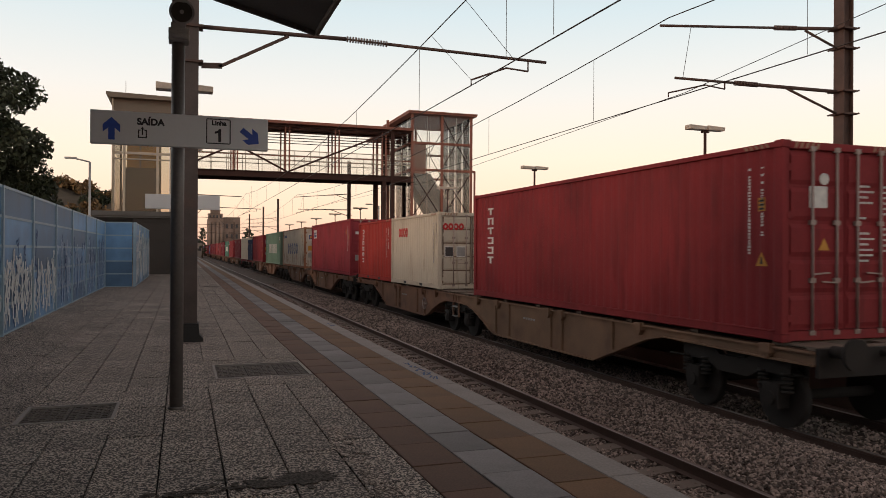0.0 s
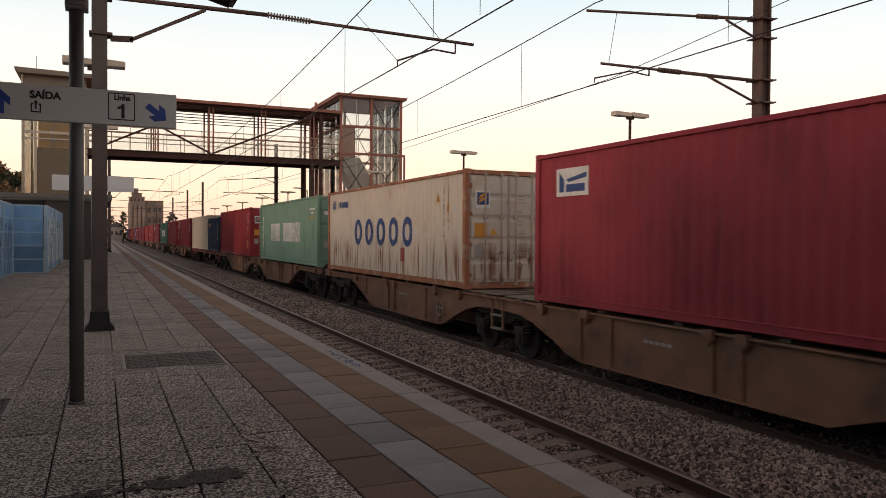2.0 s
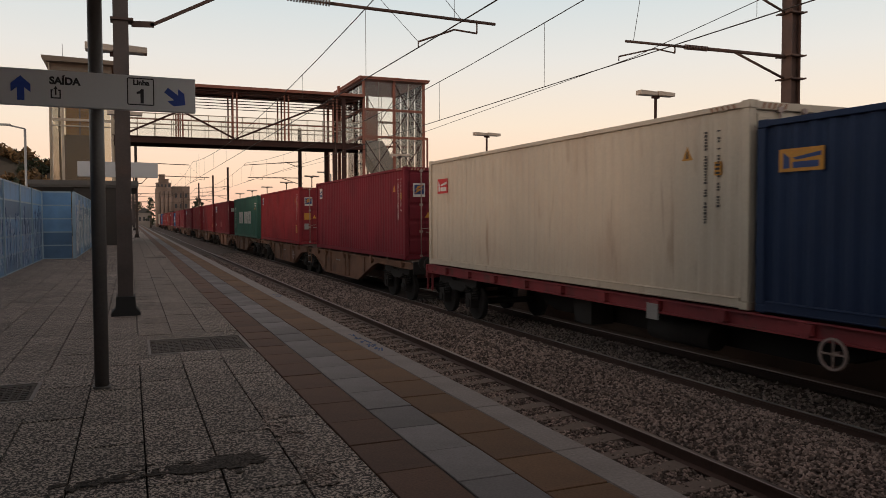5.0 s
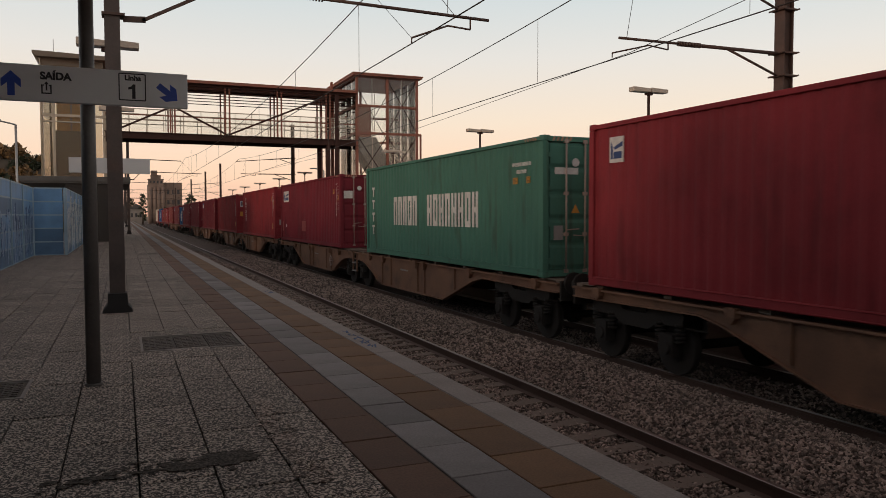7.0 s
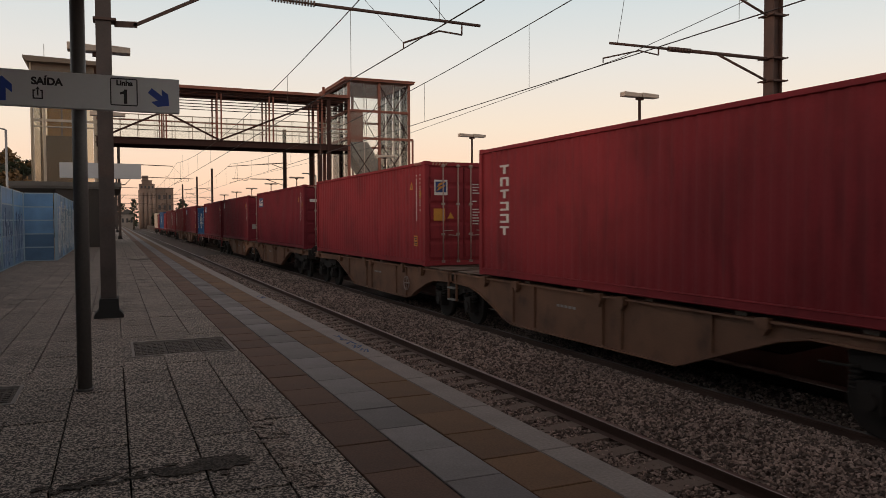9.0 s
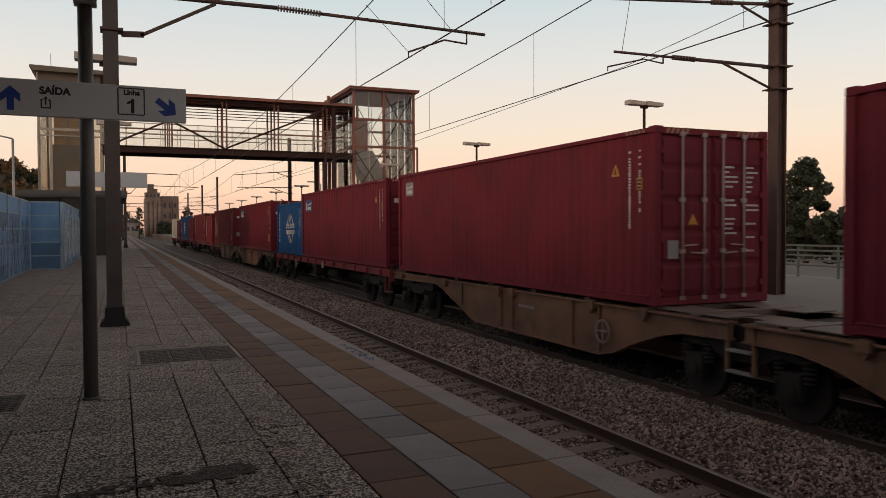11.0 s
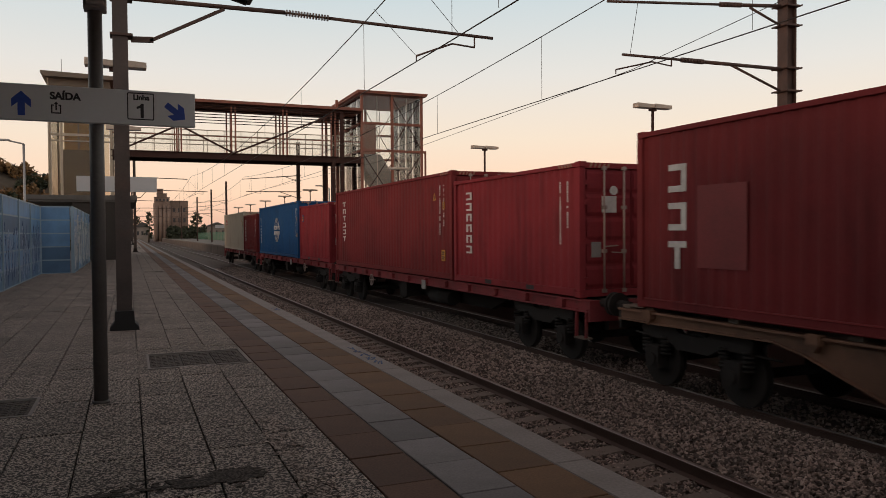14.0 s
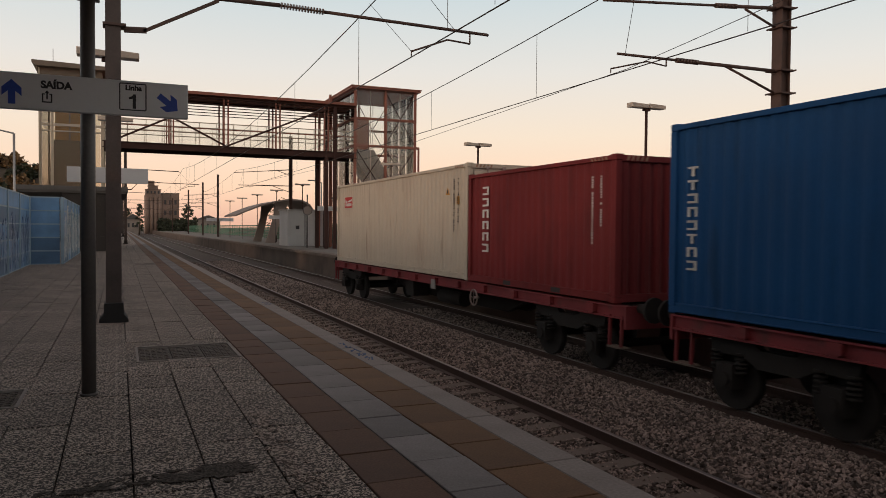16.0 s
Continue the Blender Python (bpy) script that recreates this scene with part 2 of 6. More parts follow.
def thing(name, label, category, group="", kind="", m=None):
    ob = new(name)
    ob.empty_display_size = 0.2
    tagged(ob, label, category, group, kind)
    if m is not None:
        ob.matrix_basis = m
    return ob

def words(text, size, material, parent, m, name="lettering", label="", align="CENTER", bold=0.0):
    cu = bpy.data.curves.new("words", "FONT")
    cu.body, cu.size, cu.extrude, cu.align_x, cu.align_y = text, size, 0.001, align, "CENTER"
    cu.offset = bold
    tmp = new("words", cu)
    me = bpy.data.meshes.new_from_object(tmp.evaluated_get(bpy.context.evaluated_depsgraph_get()))
    bpy.data.objects.remove(tmp)
    bpy.data.curves.remove(cu)
    me.materials.clear()
    me.materials.append(material)
    ob = new(name, me)
    ob.parent, ob.matrix_basis = parent, m
    if label:
        tagged(ob, label)
    return ob

# ---- setting: ground, tracks, platforms ----
TOP = -1.05          # rail head
T1, T2 = 4.885, 9.18  # track centres
HALF = 0.87
g = B()
box(g, -900, 900, -300, 2500, -2.2, -1.42)
tagged(part("ground", g, M["earth"]), "dry earth ground sheet reaching the horizon", "ground", kind="structure")

def ballast_bed():
    bm = B()
    ys = [-30 + 3 * i for i in range(30)] + [60 + 20 * i for i in range(40)]
    prof = [(2.75, -1.30), (3.9, -1.27), (5.8, -1.25), (6.35, -1.13), (7.0, -1.07), (7.6, -1.08), (8.15, -1.17), (9.2, -1.22), (10.2, -1.22), (11.3, -1.3)]
    rows = [[bm.verts.new((x, y, z)) for x, z in prof] for y in ys]
    for a, b in zip(rows, rows[1:]):
        for i in range(len(prof) - 1):
            bm.faces.new((a[i], a[i + 1], b[i + 1], b[i]))
    return tagged(part("ballast_bed", bm, M["ballast"]), "grey brown ballast bed under both tracks", "ballast", kind="structure")
ballast_bed()

def stones():
    """Crushed stones lying on the bed, coarser with distance."""
    rng = np.random.default_rng(5)
    vs, fs = [], []
    base = np.array([(1, 0, 0), (-1, 0, 0), (0, 1, 0), (0, -1, 0), (0, 0, 1), (0, 0, -1)], float)
    tri = np.array([(0, 2, 4), (2, 1, 4), (1, 3, 4), (3, 0, 4), (2, 0, 5), (1, 2, 5), (3, 1, 5), (0, 3, 5)])
    px = [3.9, 5.9, 6.35, 7.0, 7.6, 8.15, 9.2]
    pz = [-1.24, -1.22, -1.13, -1.07, -1.08, -1.17, -1.22]
    count = 0
    for x0, x1, y0, y1, dens, size in ((5.86, 8.2, 3, 12, 950, 0.031), (5.86, 8.2, 12, 24, 520, 0.038), (5.86, 8.2, 24, 60, 190, 0.052), (8.45, 9.95, 3, 24, 260, 0.036),
                                       (3.9, 5.66, 3, 14, 800, 0.029), (3.9, 5.66, 14, 34, 300, 0.036), (3.9, 5.66, 34, 60, 110, 0.050)):
        k = int((x1 - x0) * (y1 - y0) * dens)
        x, y = rng.uniform(x0, x1, k), rng.uniform(y0, y1, k)
        if x0 < 5:                       # keep the sleeper tops clear
            keep = ((y % 0.6) > 0.25) | (rng.random(k) < 0.30)
            x, y = x[keep], y[keep]
        k = len(x)
        z = np.interp(x, px, pz) + rng.uniform(-0.005, 0.03, k) - (0.025 if x0 < 5 else 0)
        v = base[None] * rng.uniform(0.55, 1.25, (k, 6, 1)) * size + rng.normal(0, 0.22 * size, (k, 6, 3))
        a = rng.uniform(0, 6.28, k)
        c, s = np.cos(a)[:, None], np.sin(a)[:, None]
        v = np.stack([v[..., 0] * c - v[..., 1] * s, v[..., 0] * s + v[..., 1] * c, v[..., 2] * 0.8], -1)
        b = rng.uniform(-0.8, 0.8, k)
        c, s = np.cos(b)[:, None], np.sin(b)[:, None]
        v = np.stack([v[..., 0], v[..., 1] * c - v[..., 2] * s, v[..., 1] * s + v[..., 2] * c], -1)
        v += np.stack([x, y, z], -1)[:, None]
        vs.append(v.reshape(-1, 3))
        fs.append((tri[None] + 6 * np.arange(k)[:, None, None] + count).reshape(-1, 3))
        count += 6 * k
    me = bpy.data.meshes.new("ballast_stones")
    me.from_pydata(np.concatenate(vs).tolist(), [], np.concatenate(fs).tolist())
    me.materials.append(M["stone"])
    tagged(new("ballast_stones", me), "crushed grey granite stones heaped between the tracks", "ballast", kind="stuff")
stones()

def rail(x, label):
    """Flat-bottomed rail with a bright worn head."""
    t = thing("rail", label, "rail", "running rails", "structure")
    z = TOP
    prof = [(-0.07, z - 0.17), (0.07, z - 0.17), (0.07, z - 0.155), (0.012, z - 0.13), (0.012, z - 0.045), (0.036, z - 0.035), (0.036, z - 0.006),
            (-0.036, z - 0.006), (-0.036, z - 0.035), (-0.012, z - 0.045), (-0.012, z - 0.13), (-0.07, z - 0.155)]
    part("rail_web", prism(B(), [(x + a, b) for a, b in prof], 1, -40, 900), M["rail"], t)
    h = B()
    prism(h, [(x - 0.034, z - 0.006), (x + 0.034, z - 0.006), (x + 0.026, z), (x - 0.026, z)], 1, -40, 900)
    part("rail_head", h, M["railtop"], t, "polished bright running surface")
for tx in (T1, T2):
    for s in (-1, 1):
        rail(tx + s * HALF, "rusty steel running rail with polished head")

def sleepers():
    src = prism(B(), [(-1.3, -1.33), (1.3, -1.33), (1.3, -1.20), (0.75, -1.205), (0.4, -1.225), (-0.4, -1.225), (-0.75, -1.205), (-1.3, -1.20)], 1, -0.125, 0.125)
    first = tagged(part("sleeper", src, M["sleeper"]), "dusty concrete railway sleeper set in ballast", "sleeper", "sleepers", "structure")
    first.location = (T1, 3.125, 0)
    for tx, n in ((T1, 100), (T2, 60)):
        for i in range(n):
            if tx == T1 and i == 0:
                continue
            o = new("sleeper", first.data)
            tagged(o, "dusty concrete railway sleeper set in ballast", "sleeper", "sleepers", "structure")
            o.location = (tx, 3.125 + 0.6 * i, 0)
sleepers()

EDGE = 2.82
PW = 0.43
KERB = 2.588         # inner edge of the coping
def near_platform():
    plat = thing("platform", "raised station platform paved with aggregate and ochre tiles", "platform", kind="structure")
    bm = B()
    box(bm, -60, EDGE - 0.02, -60, 420, -1.4, -0.03)
    part("platform_body", bm, M["joint"], plat)
    bm = B()
    box(bm, EDGE - 0.16, EDGE - 0.021, -60, 420, -1.4, -0.12)
    cop = part("platform_wall", bm, M["concrete"], plat)
    # coping blocks along the edge
    src = None
    for i in range(90):
        y = -2.0 + 1.26 * i
        if src is None:
            bm = B()
            box(bm, KERB, EDGE + 0.03, 0.004, 1.256, -0.12, 0.0)
            src = part("coping_block", bm, M["coping"], plat, bevel=0.008)
            src.location = (0, y, 0)
        else:
            share("coping_block", src, plat, Matrix.Translation((0, y, 0)))
    bm = B()
    box(bm, KERB, EDGE + 0.03, -2 + 1.26 * 90, 420, -0.12, 0.0)
    part("coping", bm, M["coping"], plat)
    # paving: columns of tiles by kind
    # (left edge, width, kind, stagger): half-bond courses
    cols = [(1.365 - PW * (i + 1), PW, "tile", 0.32 if i % 2 == 0 else 0.03) for i in range(11)]
    cols += [(1.365, 0.40, "tile_umber", 0.02), (1.765, 0.39, "tile_grey", 0.31), (2.155, KERB - 2.155, "tile_brown", 0.59)]
    L = 0.616
    near = {}
    rest = {}
    rng = random.Random(3)
    for x, wide, k, shift in cols:
        for j in range(-3, 112):
            y = j * L + shift
            if grate_at(x + wide / 2, y + L / 2):
                continue
            if 3.0 < y < 13.6 and x > -1.7:
                if k not in near:
                    bm = B()
                    box(bm, 0.005, wide - 0.005, 0.007, L - 0.007, -0.03, 0.0)
                    near[k] = part("tile", bm, M[k], plat, bevel=0.004)
                    near[k].location = (x, y, rng.uniform(-0.003, 0.003))
                else:
                    share("tile", near[k], plat, pose(x, y, rng.uniform(-0.003, 0.003), rng.uniform(-0.25, 0.25), rng.uniform(-0.25, 0.25), 0))
            else:
                rest.setdefault(k, []).append((x, y, rng.uniform(-0.003, 0.003), wide))
    for k, l in rest.items():
        vs, fs = [], []
        for x, y, z, wide in l:
            n = len(vs)
            for zz in (-0.03, z):
                vs += [(x + 0.006, y + 0.008, zz), (x + wide - 0.006, y + 0.008, zz), (x + wide - 0.006, y + L - 0.008, zz), (x + 0.006, y + L - 0.008, zz)]
            fs += [(n + 4, n + 5, n + 6, n + 7), (n, n + 1, n + 5, n + 4), (n + 1, n + 2, n + 6, n + 5), (n + 2, n + 3, n + 7, n + 6), (n + 3, n, n + 4, n + 7)]
        me = bpy.data.meshes.new("paving")
        me.from_pydata(vs, [], fs)
        me.materials.append(M[k])
        o = new("paving", me)
        o.parent = plat
        tagged(o, kind="stuff")
    for x0, x1, k in ((-3.3, 1.365, "tile"), (1.365, 1.765, "tile_umber"), (1.765, 2.155, "tile_grey"), (2.155, KERB, "tile_brown")):
        bm = B()
        box(bm, x0, x1, 112 * L + 0.4, 420, -0.03, 0.0)
        part("far_paving", bm, M[k], plat)
    bm = B()
    box(bm, -3.3, KERB, -60, -3 * L - 0.01, -0.03, 0.0)
    part("rear_paving", bm, M["tile"], plat)
    bm = B()
    box(bm, -60, -3.31, -60, 420, -0.03, 0.0)
    part("verge", bm, M["asphalt"], plat)

GRATES = [(0.18, 9.2, 1.34, 10.35), (-1.62, 7.25, -0.79, 8.05), (0.55, 32.6, 1.35, 33.4)]
def grate_at(x, y):
    return any(a - 0.05 < x < c + 0.05 and b - 0.2 < y < d + 0.2 for a, b, c, d in GRATES)
near_platform()

def drain_cover(x0, y0, x1, y1, sections):
    """Concrete surround, iron frame and perforated covers."""
    t = thing("drain_cover", "dark iron perforated drain cover set in the paving", "drain cover", "drain covers")
    bm = B()
    gx0, gx1, gy0, gy1 = x0 - 0.35, min(x1 + 0.35, 1.36), y0 - 0.62, y1 + 0.62
    for a in ((gx0, x0, gy0, gy1), (x1, gx1, gy0, gy1), (x0, x1, gy0, y0), (x0, x1, y1, gy1)):
        box(bm, *a, -0.03, -0.006)
    part("surround", bm, M["tile"], t)
    bm = B()
    for a in ((x0, x1, y0, y0 + 0.03), (x0, x1, y1 - 0.03, y1), (x0, x0 + 0.03, y0 + 0.03, y1 - 0.03), (x1 - 0.03, x1, y0 + 0.03, y1 - 0.03)):
        box(bm, *a, -0.03, 0.003)
    part("frame", bm, M["coping"], t)
    w = (x1 - x0 - 0.06) / sections
    for s in range(sections):
        bm = B()
        a = x0 + 0.03 + s * w
        box(bm, a + 0.006, a + w - 0.006, y0 + 0.035, y1 - 0.035, -0.03, -0.012)
        n = 9
        for i in range(n):
            yy = y0 + 0.05 + (y1 - y0 - 0.1) * i / n
            for j in range(5):
                xx = a + 0.02 + (w - 0.04) * j / 5
                box(bm, xx, xx + (w - 0.04) / 5 - 0.02, yy, yy + (y1 - y0 - 0.1) / n - 0.03, -0.013, -0.003)
        part("cover_plate", bm, M["cover"], t)
for gr, n in zip(GRATES, (3, 2, 3)):
    drain_cover(*gr, n)

def far_platform():
    plat = thing("platform_opposite", "raised concrete platform across the tracks", "platform", kind="structure")
    bm = B()
    box(bm, 11.35, 19.5, -60, 420, -1.41, -0.05)
    part("platform_body", bm, M["far_side"], plat)
    bm = B()
    box(bm, 11.2, 11.95, -60, 420, -0.18, 0.0)
    part("coping", bm, M["sleeper"], plat)
    bm = B()
    box(bm, 11.95, 19.5, -60, 420, -0.05, -0.004)
    part("paving", bm, M["asphalt"], plat)
far_platform()

# ---- station furniture on the near platform ----
def wayfinding_sign():
    s = thing("wayfinding_sign", "white enamel exit and track sign with blue arrows on dark post", "sign", m=pose(-0.255, 7.55, 0))
    b = tube(B(), (0, 0, 0.02), (0, 0, 4.0), 0.062, 20)
    part("post", b, M["steel_dark"], s, "dark painted round steel post")
    b = tube(B(), (0, 0, 0), (0, 0, 0.025), 0.075, 20)
    part("base_plate", b, M["steel_dark"], s)
    X0, X1, Z0, Z1 = -1.02 + 0.255, 0.59 + 0.255, 2.535, 2.845
    b = B()
    box(b, X0, X1, -0.15, -0.07, Z0, Z1)
    board = part("sign_board", b, M["sign_white"], s, bevel=0.004)
    for z in (Z0 + 0.06, Z1 - 0.06):
        b = B()
        box(b, -0.075, 0.075, -0.07, 0.07, z - 0.02, z + 0.02)
        part("clamp", b, M["zinc"], s)
    def at(u, v):                       # along the board 0..1, up 0..1
        return X0 + u * (X1 - X0), Z0 + v * (Z1 - Z0)
    def flat(pts, m, name):
        part(name, prism(B(), pts, 1, -0.1525, -0.1505), m, board)
    W = X1 - X0
    H = Z1 - Z0
    cx, cz = at(0.113, 0.46)
    k = 0.105
    flat([(cx - 0.028, cz - k), (cx + 0.028, cz - k), (cx + 0.028, cz + 0.005), (cx + 0.075, cz - 0.035), (cx + 0.075, cz + 0.035), (cx, cz + k), (cx - 0.075, cz + 0.035), (cx - 0.075, cz - 0.035), (cx - 0.028, cz + 0.005)], M["sign_blue"], "up_arrow")
    cx, cz = at(0.893, 0.42)
    arrow = [(-0.028, -k), (0.028, -k), (0.028, 0.005), (0.075, -0.035), (0.075, 0.035), (0, k), (-0.075, 0.035), (-0.075, -0.035), (-0.028, 0.005)]
    a = radians(-128)
    flat([(cx + x * math.cos(a) - z * math.sin(a), cz + x * math.sin(a) + z * math.cos(a)) for x, z in arrow], M["sign_blue"], "slanting_arrow")
    up = Matrix.Rotation(radians(90), 4, "X")
    x, z = at(0.325, 0.70)
    words("SAÍDA", 0.086, M["sign_black"], board, Matrix.Translation((x, -0.152, z)) @ up, "exit_word", bold=0.0040)
    x, z = at(0.71, 0.79)
    words("Linha", 0.064, M["sign_black"], board, Matrix.Translation((x, -0.152, z)) @ up, "track_word", bold=0.0030)
    x, z = at(0.708, 0.40)
    flat([(x - 0.004, z - 0.062), (x + 0.024, z - 0.062), (x + 0.024, z + 0.066), (x + 0.003, z + 0.066), (x - 0.010, z + 0.048), (x - 0.036, z + 0.038), (x - 0.036, z + 0.018), (x - 0.004, z + 0.026)], M["sign_black"], "track_number")
    b = B()
    x0, z0 = at(0.636, 0.14)
    x1, z1 = at(0.778, 0.93)
    for q in ((x0 + 0.012, x1 - 0.012, z0, z0 + 0.010), (x0 + 0.012, x1 - 0.012, z1 - 0.010, z1), (x0, x0 + 0.010, z0 + 0.012, z1 - 0.012), (x1 - 0.010, x1, z0 + 0.012, z1 - 0.012)):
        box(b, q[0], q[1], -0.1525, -0.1505, q[2], q[3])
    for xx, zz, dx, dz in ((x0, z0, 1, 1), (x1, z0, -1, 1), (x0, z1, 1, -1), (x1, z1, -1, -1)):     # rounded corners
        prism(b, [(xx, zz + dz * 0.012), (xx + dx * 0.004, zz + dz * 0.004), (xx + dx * 0.012, zz), (xx + dx * 0.012, zz + dz * 0.010), (xx + dx * 0.010, zz + dz * 0.012)], 1, -0.1525, -0.1505)
    part("number_frame", b, M["sign_black"], board)
    b = B()
    cx, cz = at(0.28, 0.36)
    for q in ((-0.040, -0.029, -0.047, 0.032), (0.029, 0.040, -0.047, 0.032), (-0.029, 0.029, -0.047, -0.036), (-0.029, -0.018, 0.022, 0.032), (0.018, 0.029, 0.022, 0.032), (-0.006, 0.006, -0.018, 0.040)):
        box(b, cx + q[0], cx + q[1], -0.1525, -0.1505, cz + q[2], cz + q[3])
    prism(b, [(cx - 0.018, cz + 0.035), (cx + 0.018, cz + 0.035), (cx, cz + 0.06)], 1, -0.1525, -0.1505)
    part("exit_symbol", b, M["sign_black"], board)
wayfinding_sign()

M["speaker_grey"] = material("pale_grey_moulded_plastic", (0.36, 0.35, 0.34), 0.6, stain=(3, 0.15))
def loudspeaker():
    s = thing("loudspeaker", "round grey horn loudspeaker clamped on the sign post", "loudspeaker", m=pose(-0.255, 7.55, 0))
    b = tube(B(), (0.03, -0.28, 3.79), (0.03, -0.16, 3.82), 0.115, 20, 0.10)
    tube(b, (0.03, -0.16, 3.82), (0.03, -0.04, 3.83), 0.09, 16, 0.05)
    part("horn", b, M["speaker_grey"], s)
    b = tube(B(), (0.03, -0.284, 3.789), (0.03, -0.279, 3.79), 0.095, 20)
    part("grille", b, M["iron"], s)
    b = tube(B(), (0.03, -0.29, 3.787), (0.03, -0.284, 3.789), 0.02, 10)
    part("cone", b, M["speaker_grey"], s)
    b = B()
    box(b, -0.09, 0.10, -0.13, 0.06, 3.56, 3.68)
    box(b, -0.07, 0.07, -0.09, 0.09, 3.68, 3.74)
    tube(b, (-0.06, -0.15, 3.6), (0.08, -0.15, 3.6), 0.025)
    part("bracket", b, M["speaker_grey"], s, bevel=0.006)
loudspeaker()

def blank_sign():
    s = thing("platform_sign", "plain white platform sign board on slim post", "sign", m=pose(-0.2, 17.0, 0))
    b = B()
    box(b, -0.76, 0.76, -0.06, 0.06, 2.42, 2.73)
    part("sign_board", b, M["sign_white"], s, bevel=0.004)
    for x in (0.0,):
        part("post", tube(B(), (x, 0, 0), (x, 0, 2.42), 0.05, 10), M["steel_dark"], s)
blank_sign()

def twin_lamp(x, y, z, w=1.1, label="cream twin-box platform lamp on slim post", post=0.045):
    t = thing("platform_lamp", label, "lamp", "platform lamps", m=pose(x, y, 0))
    part("post", tube(B(), (0, 0, 0), (0, 0, z - 0.1), post, 12), M["bridge_dark"], t)
    b = B()
    box(b, -0.12, 0.12, -0.05, 0.05, z - 0.14, z - 0.06)
    part("bracket", b, M["bridge_dark"], t)
    for s in (-1, 1):
        b = B()
        xa, xb = sorted((s * 0.02, s * w / 2))
        prism(b, [(xa, z - 0.06), (xb, z - 0.06), (xb, z + 0.05), (xa, z + 0.08)], 1, -0.14, 0.14)
        h = part("lamp_housing", b, M["lamp_cream"], t, bevel=0.008)
        b = B()
        box(b, xa + 0.06, xb - 0.06, -0.1, 0.1, z - 0.068, z - 0.062)
        part("diffuser", b, M["white_wall"], h)
twin_lamp(-0.18, 16.0, 4.83)
twin_lamp(-0.10, 28.0, 5.15)
for i in range(9):
    if i != 3:
        twin_lamp(15.2, 19.4 + 12.1 * i, 5.42, 1.3)

def canopy():
    """Platform roof overhead; only its corner comes into view."""
    t = thing("platform_canopy", "dark corrugated platform canopy roof with steel fascia", "canopy", kind="structure")
    b = B()
    y1 = 8.18
    n = 24
    for i in range(n):
        xa = 1.19 - (i + 1) * 0.2
        za = 4.0 + (i + 1) * 0.2 * 0.255
        prism(b, [(xa, za), (xa + 0.2, za - 0.051), (xa + 0.2, za + 0.009), (xa + 0.12, za + 0.05), (xa, za + 0.06)], 1, -28, y1)
    part("roof_sheet", b, M["roof_dark"], t)
    b = B()
    beam(b, (1.2, -28, 4.02), (1.2, y1, 4.02), 0.04, 0.14)
    beam(b, (1.2, y1 + 0.02, 4.02), (-3.6, y1 + 0.02, 5.24), 0.04, 0.14)
    part("fascia", b, M["steel_dark"], t)
    for y in (-4.0, -12.0, -20.0):
        b = tube(B(), (-1.6, y, 0), (-1.6, y, 4.66), 0.11, 14)
        part("column", b, M["steel_dark"], t)
canopy()

def sky_blocking_wall():
    """Unseen wall added under the canopy's back to keep low sky light off the near containers."""
    b = B()
    box(b, -3.75, -3.42, -28, 8.1, 0.0, 5.1)
    tagged(part("wall_station", b, M["concrete"]), "plain weathered concrete wall added out of view to block low sky light", "wall", kind="structure")
sky_blocking_wall()

# ---- overhead line ----
def insulator(parent, a, b, r=0.055, n=15):
    a, b = Vector(a), Vector(b)
    bm = tube(B(), a, b, 0.018)
    for i in range(n):
        p = a + (b - a) * ((i + 0.5) / n)
        d = (b - a) / n * 0.22
        tube(bm, p - d, p + d, r, 12)
    part("insulator", bm, M["insulator"], parent)

